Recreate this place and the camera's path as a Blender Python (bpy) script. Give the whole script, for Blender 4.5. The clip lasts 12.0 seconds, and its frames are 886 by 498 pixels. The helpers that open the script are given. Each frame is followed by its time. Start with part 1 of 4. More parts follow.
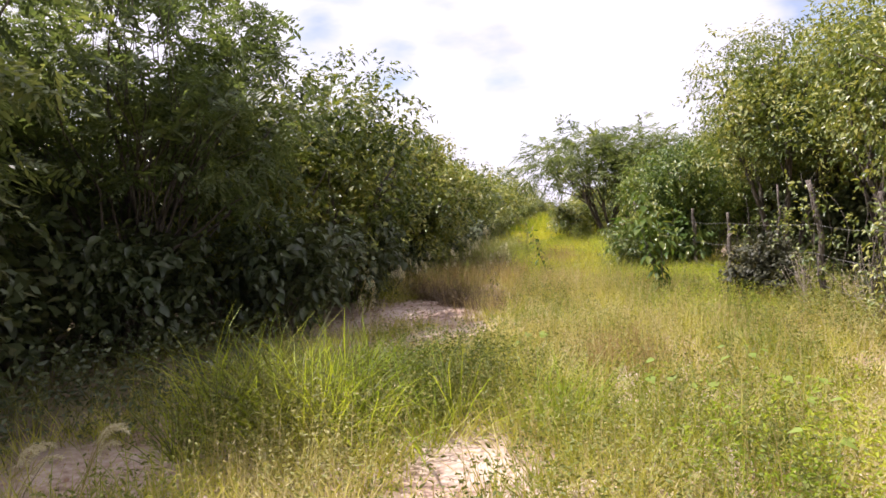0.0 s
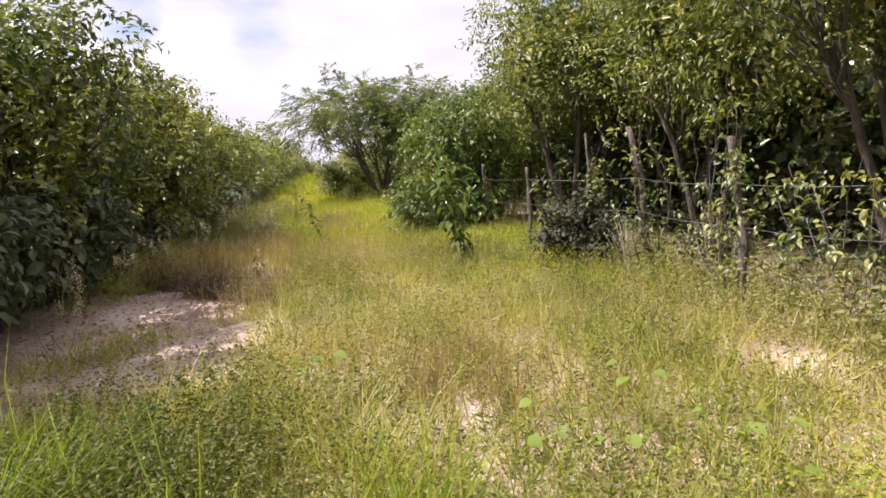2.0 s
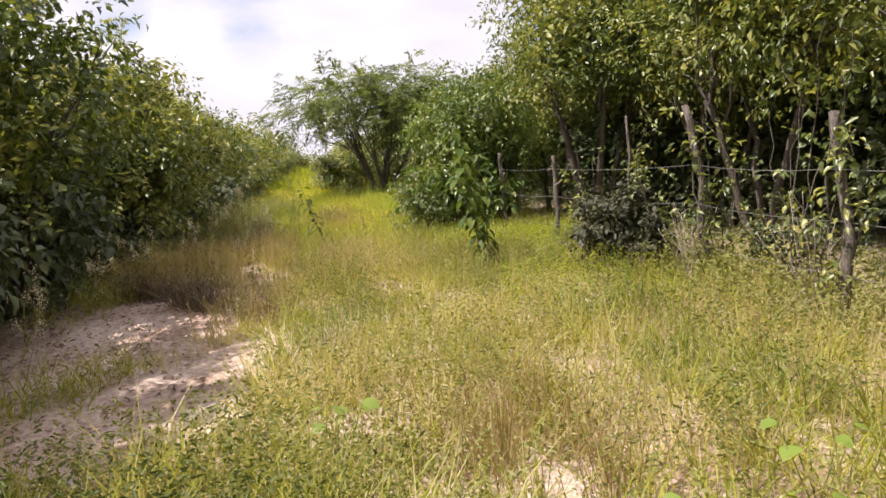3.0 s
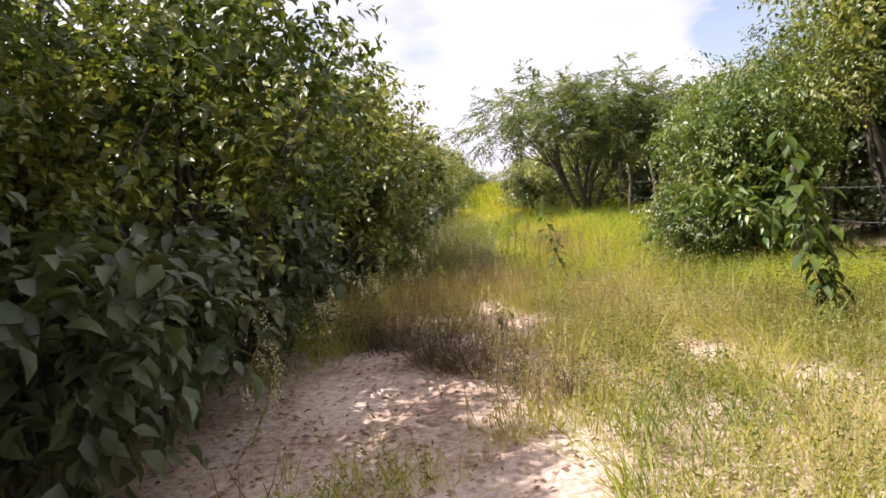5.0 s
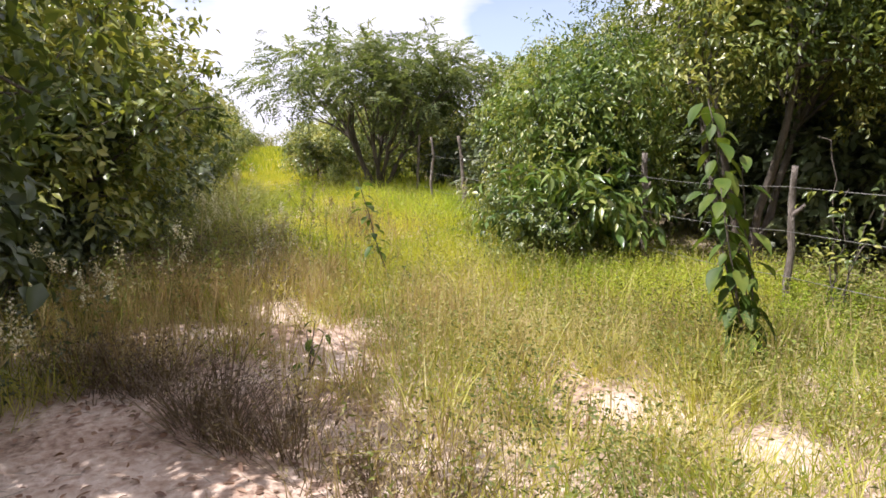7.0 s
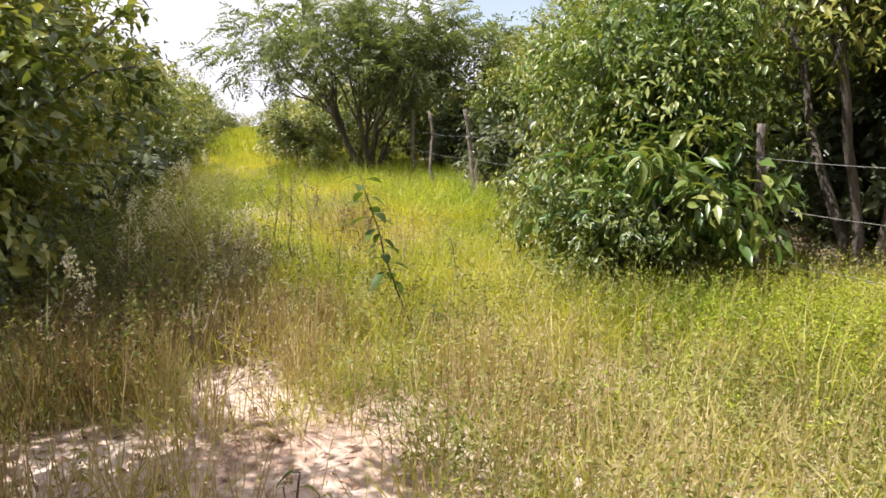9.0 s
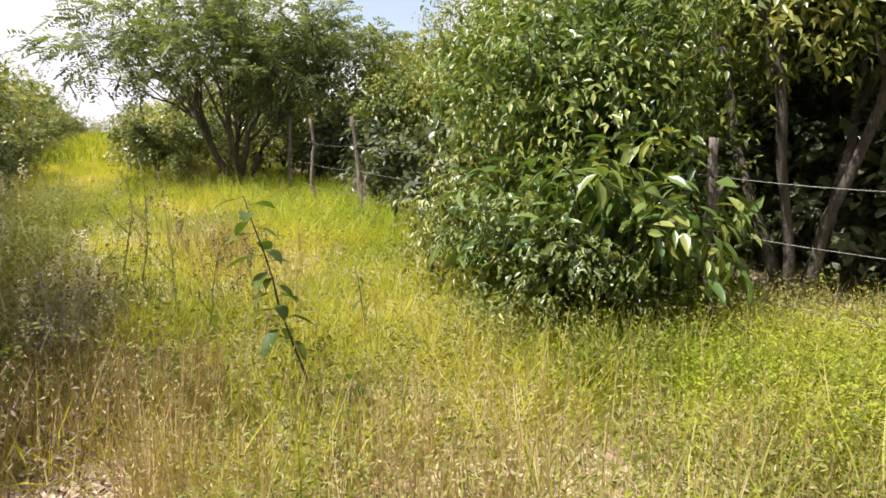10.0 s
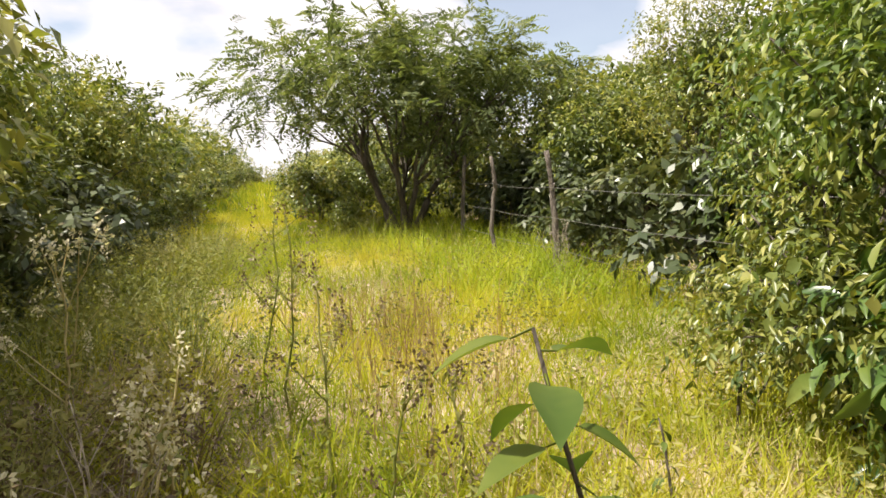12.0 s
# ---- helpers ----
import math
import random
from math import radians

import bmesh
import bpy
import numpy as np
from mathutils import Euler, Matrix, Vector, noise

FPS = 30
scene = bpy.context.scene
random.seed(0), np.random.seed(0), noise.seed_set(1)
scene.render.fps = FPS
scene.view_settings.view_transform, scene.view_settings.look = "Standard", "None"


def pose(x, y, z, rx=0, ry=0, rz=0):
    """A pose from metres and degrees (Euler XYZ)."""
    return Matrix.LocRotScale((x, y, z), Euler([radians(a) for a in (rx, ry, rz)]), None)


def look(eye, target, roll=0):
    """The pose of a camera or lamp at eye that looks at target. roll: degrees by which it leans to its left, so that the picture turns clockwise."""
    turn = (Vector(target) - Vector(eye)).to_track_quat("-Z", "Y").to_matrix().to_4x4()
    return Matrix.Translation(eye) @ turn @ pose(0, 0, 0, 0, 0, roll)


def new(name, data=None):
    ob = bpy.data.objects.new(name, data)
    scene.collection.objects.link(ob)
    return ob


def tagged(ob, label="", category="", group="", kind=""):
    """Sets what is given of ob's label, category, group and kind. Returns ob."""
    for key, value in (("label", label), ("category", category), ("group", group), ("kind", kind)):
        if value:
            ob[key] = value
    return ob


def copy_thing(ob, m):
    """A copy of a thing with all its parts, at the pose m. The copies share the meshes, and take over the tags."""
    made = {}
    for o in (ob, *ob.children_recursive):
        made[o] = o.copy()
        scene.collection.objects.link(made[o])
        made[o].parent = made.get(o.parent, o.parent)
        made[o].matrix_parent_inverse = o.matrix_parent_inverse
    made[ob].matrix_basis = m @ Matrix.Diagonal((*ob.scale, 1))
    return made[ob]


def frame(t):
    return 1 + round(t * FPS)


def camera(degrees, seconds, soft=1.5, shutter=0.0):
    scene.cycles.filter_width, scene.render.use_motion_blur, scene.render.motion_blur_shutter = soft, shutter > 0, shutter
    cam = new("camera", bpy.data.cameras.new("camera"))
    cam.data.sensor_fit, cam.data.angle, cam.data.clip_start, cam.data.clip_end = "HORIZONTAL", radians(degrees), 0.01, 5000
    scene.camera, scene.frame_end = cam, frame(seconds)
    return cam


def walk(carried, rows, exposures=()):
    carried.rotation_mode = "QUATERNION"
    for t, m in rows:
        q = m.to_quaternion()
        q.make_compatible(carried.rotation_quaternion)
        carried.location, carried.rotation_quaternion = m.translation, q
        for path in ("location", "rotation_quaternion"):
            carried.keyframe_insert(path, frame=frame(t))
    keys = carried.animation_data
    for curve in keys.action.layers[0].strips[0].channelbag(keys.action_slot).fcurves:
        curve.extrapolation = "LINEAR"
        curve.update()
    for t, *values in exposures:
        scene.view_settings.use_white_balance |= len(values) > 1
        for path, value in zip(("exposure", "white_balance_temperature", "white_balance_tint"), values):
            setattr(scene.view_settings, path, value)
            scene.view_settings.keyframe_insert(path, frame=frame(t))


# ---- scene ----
cam = camera(65.9, 12.0, soft=1.6)
METRES, EYE, TILT, LEAN, TURN = 13.5, 1.45, -2.6, 2.5, 11.0
ROWS = [
    (0.0, 0.0, 0.0, 0.0, -0.0, 0.0, -0.0),
    (0.5, 0.0021, 0.0406, 0.0011, -3.65, 2.41, 0.45),
    (1.0, 0.0033, 0.0863, 0.0022, -10.03, -2.39, 0.29),
    (1.5, 0.0091, 0.1296, 0.0057, -10.96, -4.89, 3.88),
    (2.0, 0.0138, 0.1694, 0.007, -19.47, -3.65, 2.18),
    (2.5, 0.0186, 0.2128, 0.007, -20.44, -4.95, 2.65),
    (4.5, -0.013, 0.3693, 0.0167, -10.79, -0.27, 3.12),
    (5.0, -0.0289, 0.4071, 0.0212, -6.41, -2.19, 2.72),
    (5.5, -0.0388, 0.4421, 0.0225, -13.04, -3.03, 2.54),
    (6.0, -0.0375, 0.4873, 0.0204, -16.67, -5.4, 1.12),
    (6.5, -0.0289, 0.527, 0.0229, -23.55, -4.99, -0.33),
    (8.5, 0.0172, 0.6908, 0.0304, -26.48, -5.93, -2.44),
    (9.0, 0.0256, 0.7306, 0.0332, -26.73, -6.72, -0.32),
    (9.5, 0.0359, 0.7738, 0.0351, -29.85, -5.13, -0.21),
    (10.0, 0.048, 0.8096, 0.0366, -37.39, -5.74, -0.73),
    (10.5, 0.0615, 0.8432, 0.0367, -31.16, -4.21, 0.53),
    (11.0, 0.0758, 0.884, 0.038, -27.1, -2.51, -1.28),
    (11.5, 0.0869, 0.9248, 0.0377, -26.42, -1.43, -0.27),
    (12.0, 0.0957, 0.9686, 0.0409, -24.65, -2.19, -0.32),
]
walk(cam, [(t, pose(0, 0, EYE, TILT, LEAN, TURN) @ pose(METRES * x, METRES * y, METRES * z, 90 + pitch, roll, yaw)) for t, x, y, z, yaw, pitch, roll in ROWS],
     [(0.0, 0.92, 6100, 23), (0.7, 0.76, 6000, 23), (1.6, 0.76, 5950, 24), (2.5, 0.74, 6350, 19), (5.5, 0.93, 6100, 20), (6.5, 0.99, 6000, 19), (9.5, 0.98, 6200, 16), (11.0, 0.9, 6500, 13), (12.0, 0.89, 6700, 11)])

# ---- light ----
SUN_EL, SUN_AZ = 59.0, -93.0          # degrees; azimuth from +y towards +x
sx, sy = math.sin(radians(SUN_AZ)), math.cos(radians(SUN_AZ))
sun_data = bpy.data.lights.new("sun", "SUN")
sun_data.energy, sun_data.angle, sun_data.color = 5.0, radians(0.55), (1.0, 0.94, 0.84)
sun = new("sun", sun_data)
ce = math.cos(radians(SUN_EL))
sun.matrix_world = look((sx * ce * 60, sy * ce * 60, math.sin(radians(SUN_EL)) * 60), (0, 0, 0))

world = bpy.data.worlds.new("sky")
scene.world = world
world.use_nodes = True
wn, wl = world.node_tree.nodes, world.node_tree.links
wn.clear()
w_out, w_bg = wn.new("ShaderNodeOutputWorld"), wn.new("ShaderNodeBackground")
w_sky = wn.new("ShaderNodeTexSky")
w_sky.sky_type, w_sky.sun_disc = "NISHITA", False
w_sky.sun_elevation, w_sky.sun_rotation = radians(SUN_EL), radians(SUN_AZ)
w_tc, w_map = wn.new("ShaderNodeTexCoord"), wn.new("ShaderNodeMapping")
w_map.inputs["Scale"].default_value = (1.0, 1.0, 2.6)
w_map.inputs["Location"].default_value = (0.35, 0.1, 0.2)
w_n = wn.new("ShaderNodeTexNoise")
w_n.inputs["Scale"].default_value, w_n.inputs["Detail"].default_value = 2.6, 6.0
w_r = wn.new("ShaderNodeValToRGB")
w_r.color_ramp.elements[0].position, w_r.color_ramp.elements[1].position = 0.22, 0.4
w_n2 = wn.new("ShaderNodeTexNoise")
w_n2.inputs["Scale"].default_value, w_n2.inputs["Detail"].default_value = 5.0, 5.0
w_r2 = wn.new("ShaderNodeValToRGB")
w_r2.color_ramp.elements[0].position, w_r2.color_ramp.elements[1].position = 0.3, 0.62
w_r2.color_ramp.elements[0].color, w_r2.color_ramp.elements[1].color = (6.5, 6.3, 6.65, 1), (7.9, 7.65, 7.9, 1)
w_mix = wn.new("ShaderNodeMix")
w_mix.data_type = "RGBA"
wl.new(w_tc.outputs["Generated"], w_map.inputs["Vector"])
wl.new(w_map.outputs[0], w_n.inputs["Vector"])
wl.new(w_map.outputs[0], w_n2.inputs["Vector"])
wl.new(w_n.outputs["Fac"], w_r.inputs[0])
wl.new(w_n2.outputs["Fac"], w_r2.inputs[0])
cover = w_r.outputs[0]
# breaks in the cloud: azimuth, height, size as a cosine
for az, el, lo, hi in ((22.0, 13.5, 0.9895, 0.9995), (-15.0, 12.6, 0.9986, 1.0018), (-5.4, 10.2, 0.999, 1.0035), (-20.6, 14.6, 0.9988, 1.002), (19.0, 22.0, 0.993, 0.9995)):
    dot, rng_n, wob, cut = wn.new("ShaderNodeVectorMath"), wn.new("ShaderNodeMapRange"), wn.new("ShaderNodeMath"), wn.new("ShaderNodeMath")
    dot.operation = "DOT_PRODUCT"
    a, e = radians(az), radians(el)
    dot.inputs[1].default_value = (math.sin(a) * math.cos(e), math.cos(a) * math.cos(e), math.sin(e))
    wl.new(w_tc.outputs["Generated"], dot.inputs[0])
    rng_n.inputs["From Min"].default_value, rng_n.inputs["From Max"].default_value = lo, hi
    wl.new(dot.outputs["Value"], rng_n.inputs["Value"])
    wob.operation, wob.use_clamp = "MULTIPLY", True
    wl.new(rng_n.outputs[0], wob.inputs[0])
    rag = wn.new("ShaderNodeMath")
    rag.operation, rag.use_clamp = "MULTIPLY_ADD", True
    rag.inputs[1].default_value, rag.inputs[2].default_value = 3.4, -1.25
    wl.new(w_n2.outputs["Fac"], rag.inputs[0])
    wl.new(rag.outputs[0], wob.inputs[1])
    cut.operation, cut.use_clamp = "MULTIPLY_ADD", True
    cut.inputs[1].default_value = -2.6
    wl.new(wob.outputs[0], cut.inputs[0])
    wl.new(cover, cut.inputs[2])
    cover = cut.outputs[0]
veil = wn.new("ShaderNodeMath")
veil.operation = "MAXIMUM"
veil.inputs[1].default_value = 0.28
wl.new(cover, veil.inputs[0])
wl.new(veil.outputs[0], w_mix.inputs[0])
wl.new(w_sky.outputs[0], w_mix.inputs[6])
wl.new(w_r2.outputs[0], w_mix.inputs[7])
wl.new(w_mix.outputs[2], w_bg.inputs[0])
w_bg.inputs[1].default_value = 0.086
wl.new(w_bg.outputs[0], w_out.inputs[0])

# ---- materials ----


def blank(name):
    m = bpy.data.materials.new(name)
    m.use_nodes = True
    nt = m.node_tree
    nt.nodes.clear()
    return m, nt.nodes, nt.links


def ramp_node(n, stops):
    r = n.new("ShaderNodeValToRGB")
    e = r.color_ramp.elements
    while len(e) < len(stops):
        e.new(0.5)
    for i, (p, c) in enumerate(stops):
        e[i].position, e[i].color = p, (*c, 1)
    return r


def leafy(name, stops, gloss=0.5, through_light=0.4, patch=0.9, own_tint=0.62, drifts=1.5, shine=0.4):
    """Leaf or blade: colour varies leaf by leaf and in larger drifts; thin, so some light passes."""
    m, n, l = blank(name)
    out, geo = n.new("ShaderNodeOutputMaterial"), n.new("ShaderNodeNewGeometry")
    nz = n.new("ShaderNodeTexNoise")
    nz.inputs["Scale"].default_value, nz.inputs["Detail"].default_value = patch, 3.0
    l.new(geo.outputs["Position"], nz.inputs["Vector"])
    a = n.new("ShaderNodeMath")
    a.operation, a.inputs[1].default_value = "MULTIPLY", own_tint
    l.new(geo.outputs["Random Per Island"], a.inputs[0])
    b = n.new("ShaderNodeMath")
    b.operation, b.inputs[1].default_value = "MULTIPLY_ADD", drifts
    own, drift = n.new("ShaderNodeObjectInfo"), n.new("ShaderNodeMath")
    drift.operation = "MULTIPLY_ADD"
    drift.inputs[1].default_value, drift.inputs[2].default_value = 0.3, 0.36 - 0.5 * own_tint - 0.5 * drifts
    l.new(own.outputs["Random"], drift.inputs[0])
    l.new(drift.outputs[0], b.inputs[2])
    l.new(nz.outputs["Fac"], b.inputs[0])
    c = n.new("ShaderNodeMath")
    c.operation, c.use_clamp = "ADD", True
    l.new(a.outputs[0], c.inputs[0])
    l.new(b.outputs[0], c.inputs[1])
    r = ramp_node(n, stops)
    l.new(c.outputs[0], r.inputs[0])
    p = n.new("ShaderNodeBsdfPrincipled")
    p.inputs["Roughness"].default_value = gloss
    p.inputs["Specular IOR Level"].default_value = shine
    l.new(r.outputs[0], p.inputs["Base Color"])
    tr, warm = n.new("ShaderNodeBsdfTranslucent"), n.new("ShaderNodeMix")
    warm.data_type, warm.blend_type = "RGBA", "MULTIPLY"
    warm.inputs[0].default_value = 1.0
    warm.inputs[7].default_value = (1.3, 1.28, 0.58, 1)
    l.new(r.outputs[0], warm.inputs[6])
    l.new(warm.outputs[2], tr.inputs["Color"])
    mx = n.new("ShaderNodeMixShader")
    mx.inputs[0].default_value = through_light
    l.new(p.outputs[0], mx.inputs[1])
    l.new(tr.outputs[0], mx.inputs[2])
    l.new(mx.outputs[0], out.inputs[0])
    return m


def rough_mat(name, stops, scale, rough=0.9, bump=0.4, metal=0.0, stretch=(1, 1, 1), fine=6.0):
    m, n, l = blank(name)
    out, p, tc, mp = (n.new("ShaderNodeOutputMaterial"), n.new("ShaderNodeBsdfPrincipled"), n.new("ShaderNodeTexCoord"), n.new("ShaderNodeMapping"))
    mp.inputs["Scale"].default_value = stretch
    l.new(tc.outputs["Object"], mp.inputs["Vector"])
    a, b = n.new("ShaderNodeTexNoise"), n.new("ShaderNodeTexNoise")
    a.inputs["Scale"].default_value, a.inputs["Detail"].default_value = scale, 5.0
    b.inputs["Scale"].default_value, b.inputs["Detail"].default_value = scale * fine, 6.0
    mixn = n.new("ShaderNodeMath")
    mixn.operation = "MULTIPLY_ADD"
    mixn.inputs[1].default_value = 0.55
    half = n.new("ShaderNodeMath")
    half.operation, half.inputs[1].default_value = "MULTIPLY", 0.45
    for t in (a, b):
        l.new(mp.outputs[0], t.inputs["Vector"])
    l.new(b.outputs["Fac"], half.inputs[0])
    l.new(a.outputs["Fac"], mixn.inputs[0])
    l.new(half.outputs[0], mixn.inputs[2])
    r = ramp_node(n, stops)
    l.new(mixn.outputs[0], r.inputs[0])
    l.new(r.outputs[0], p.inputs["Base Color"])
    p.inputs["Roughness"].default_value, p.inputs["Metallic"].default_value = rough, metal
    bp = n.new("ShaderNodeBump")
    bp.inputs["Strength"].default_value, bp.inputs["Distance"].default_value = bump, 0.03
    l.new(b.outputs["Fac"], bp.inputs["Height"])
    l.new(bp.outputs[0], p.inputs["Normal"])
    l.new(p.outputs[0], out.inputs[0])
    return m


M_BROAD = leafy("broad_leaf", [(0.0, (0.05, 0.076, 0.02)), (0.35, (0.113, 0.15, 0.036)), (0.7, (0.22, 0.243, 0.056)), (1.0, (0.35, 0.335, 0.092))], 0.34, 0.33, own_tint=0.75, drifts=2.0, shine=0.5)
M_SAP = leafy("sapling_leaf", [(0.0, (0.035, 0.066, 0.014)), (0.5, (0.066, 0.11, 0.018)), (1.0, (0.16, 0.19, 0.035))], 0.5, 0.36, 6.0, shine=0.2)
M_FEATHER = leafy("feathery_leaf", [(0.0, (0.075, 0.105, 0.05)), (0.6, (0.13, 0.165, 0.07)), (1.0, (0.22, 0.24, 0.1))], 0.45, 0.5)
M_BIG = leafy("large_leaf", [(0.0, (0.035, 0.078, 0.02)), (0.4, (0.07, 0.132, 0.028)), (0.75, (0.135, 0.195, 0.042)), (1.0, (0.25, 0.27, 0.07))], 0.32, 0.3, shine=0.65)
M_SCRUB = leafy("scrub_leaf", [(0.0, (0.042, 0.078, 0.018)), (0.35, (0.09, 0.145, 0.03)), (0.7, (0.17, 0.222, 0.046)), (1.0, (0.29, 0.305, 0.078))], 0.34, 0.33, own_tint=0.8, drifts=2.0, shine=0.5)
M_DUSKY = leafy("dusky_leaf", [(0.0, (0.03, 0.034, 0.02)), (0.7, (0.06, 0.062, 0.034)), (1.0, (0.13, 0.12, 0.06))], 0.5, 0.15, shine=0.25)
# undergrowth leaf kept darker and bluer, so thicket shade is partly in its colour
M_SHADY = leafy("shaded_undergrowth_leaf", [(0.0, (0.05, 0.072, 0.034)), (0.7, (0.1, 0.122, 0.052)), (1.0, (0.19, 0.195, 0.09))], 0.38, 0.25, shine=0.45)
M_GRASS = leafy("grass_blade", [(0.0, (0.1, 0.15, 0.018)), (0.3, (0.22, 0.255, 0.03)), (0.6, (0.36, 0.35, 0.055)), (0.85, (0.45, 0.405, 0.13)), (1.0, (0.54, 0.47, 0.25))], 0.5, 0.38, 0.9, own_tint=0.42, drifts=2.6, shine=0.25)
M_LUSH = leafy("lush_grass_blade", [(0.0, (0.12, 0.19, 0.022)), (0.4, (0.25, 0.305, 0.022)), (0.8, (0.41, 0.4, 0.034)), (1.0, (0.48, 0.44, 0.07))], 0.55, 0.44, 0.7, own_tint=0.42, drifts=2.6, shine=0.15)
M_GREEN = leafy("fresh_grass_blade", [(0.0, (0.15, 0.23, 0.02)), (0.5, (0.28, 0.36, 0.03)), (1.0, (0.45, 0.46, 0.06))], 0.5, 0.5, 0.9, own_tint=0.42, drifts=2.6, shine=0.25)
M_DRY = leafy("dry_grass_stalk", [(0.0, (0.3, 0.23, 0.09)), (0.5, (0.44, 0.37, 0.17)), (1.0, (0.58, 0.5, 0.3))], 0.6, 0.3, 0.8, own_tint=0.42, drifts=2.6, shine=0.25)
M_WEED = leafy("weed_leaf", [(0.0, (0.1, 0.125, 0.03)), (0.5, (0.185, 0.205, 0.05)), (1.0, (0.34, 0.315, 0.12))], 0.5, 0.35, 0.8, own_tint=0.42, drifts=2.6, shine=0.25)
# dark weeds' own green; also used for grass under trees to darken the shade
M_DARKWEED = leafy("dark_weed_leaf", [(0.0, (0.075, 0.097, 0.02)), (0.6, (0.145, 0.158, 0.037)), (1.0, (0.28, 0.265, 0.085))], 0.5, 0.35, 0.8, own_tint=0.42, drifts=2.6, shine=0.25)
M_RUSTLEAF = leafy("rusty_weed_leaf", [(0.0, (0.07, 0.045, 0.03)), (0.6, (0.14, 0.1, 0.055)), (1.0, (0.24, 0.2, 0.1))], 0.5, 0.25, 0.8)
M_RED = leafy("rusty_grass_stalk", [(0.0, (0.2, 0.125, 0.055)), (0.5, (0.34, 0.25, 0.115)), (1.0, (0.47, 0.38, 0.2))], 0.6, 0.3, 0.8)
M_SEED = leafy("pale_seed_head", [(0.0, (0.46, 0.42, 0.29)), (1.0, (0.72, 0.67, 0.52))], 0.7, 0.3)
M_ROUND = leafy("round_leaf", [(0.0, (0.13, 0.2, 0.03)), (0.6, (0.22, 0.3, 0.05)), (1.0, (0.32, 0.38, 0.09))], 0.45, 0.4)
M_BARK = rough_mat("bark", [(0.3, (0.05, 0.04, 0.032)), (0.55, (0.125, 0.103, 0.082)), (0.75, (0.23, 0.2, 0.165))], 5.0, 0.9, 0.8, stretch=(3, 3, 0.6))
M_POST = rough_mat("weathered_post_wood", [(0.35, (0.06, 0.05, 0.04)), (0.5, (0.17, 0.14, 0.115)), (0.7, (0.33, 0.29, 0.24))], 7.0, 0.9, 0.9, stretch=(4, 4, 0.5))
M_STICK = rough_mat("dry_twig", [(0.3, (0.26, 0.21, 0.16)), (0.7, (0.52, 0.45, 0.36))], 9.0, 0.9, 0.4)
M_WIRE = rough_mat("dull_wire", [(0.3, (0.16, 0.15, 0.14)), (0.7, (0.34, 0.33, 0.31))], 20.0, 0.55, 0.1, metal=0.8)
M_SOIL = rough_mat("sandy_soil", [(0.36, (0.2, 0.125, 0.09)), (0.46, (0.38, 0.27, 0.2)), (0.56, (0.52, 0.41, 0.33)), (0.72, (0.62, 0.52, 0.44))], 1.3, 0.95, 0.9, fine=16.0)
# off the lane, leaf litter, scrub growth and painted tree shade darken the sand
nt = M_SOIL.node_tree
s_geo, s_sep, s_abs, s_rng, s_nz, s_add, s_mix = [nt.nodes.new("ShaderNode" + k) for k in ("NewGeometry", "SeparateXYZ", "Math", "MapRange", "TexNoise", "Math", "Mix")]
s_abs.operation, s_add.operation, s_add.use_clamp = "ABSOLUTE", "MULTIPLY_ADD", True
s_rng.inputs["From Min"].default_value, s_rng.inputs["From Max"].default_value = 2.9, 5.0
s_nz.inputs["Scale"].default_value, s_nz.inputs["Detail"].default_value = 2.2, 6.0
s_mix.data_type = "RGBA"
s_litter_shade = ramp_node(nt.nodes, [(0.3, (0.09, 0.062, 0.04)), (0.5, (0.15, 0.115, 0.062)), (0.7, (0.19, 0.18, 0.07))])
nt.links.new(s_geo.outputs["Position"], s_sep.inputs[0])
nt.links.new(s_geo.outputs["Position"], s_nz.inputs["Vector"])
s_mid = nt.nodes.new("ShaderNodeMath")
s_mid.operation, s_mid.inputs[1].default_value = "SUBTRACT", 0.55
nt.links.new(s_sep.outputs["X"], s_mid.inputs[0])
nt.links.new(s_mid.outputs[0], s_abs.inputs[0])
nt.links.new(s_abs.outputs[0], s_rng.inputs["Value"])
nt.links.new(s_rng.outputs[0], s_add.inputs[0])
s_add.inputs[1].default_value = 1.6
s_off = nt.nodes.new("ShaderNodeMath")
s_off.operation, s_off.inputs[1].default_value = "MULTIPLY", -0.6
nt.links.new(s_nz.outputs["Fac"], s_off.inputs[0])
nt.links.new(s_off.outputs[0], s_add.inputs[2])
nt.links.new(s_nz.outputs["Fac"], s_litter_shade.inputs[0])
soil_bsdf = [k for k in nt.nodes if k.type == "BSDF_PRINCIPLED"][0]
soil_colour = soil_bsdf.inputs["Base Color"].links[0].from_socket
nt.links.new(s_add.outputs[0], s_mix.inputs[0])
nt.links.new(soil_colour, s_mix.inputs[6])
nt.links.new(s_litter_shade.outputs[0], s_mix.inputs[7])
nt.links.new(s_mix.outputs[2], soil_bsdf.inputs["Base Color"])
M_LITTER = leafy("dead_leaf", [(0.0, (0.12, 0.07, 0.05)), (0.5, (0.24, 0.14, 0.09)), (1.0, (0.4, 0.29, 0.2))], 0.7, 0.1)

# ---- mesh tools ----
RNG = np.random.default_rng(7)


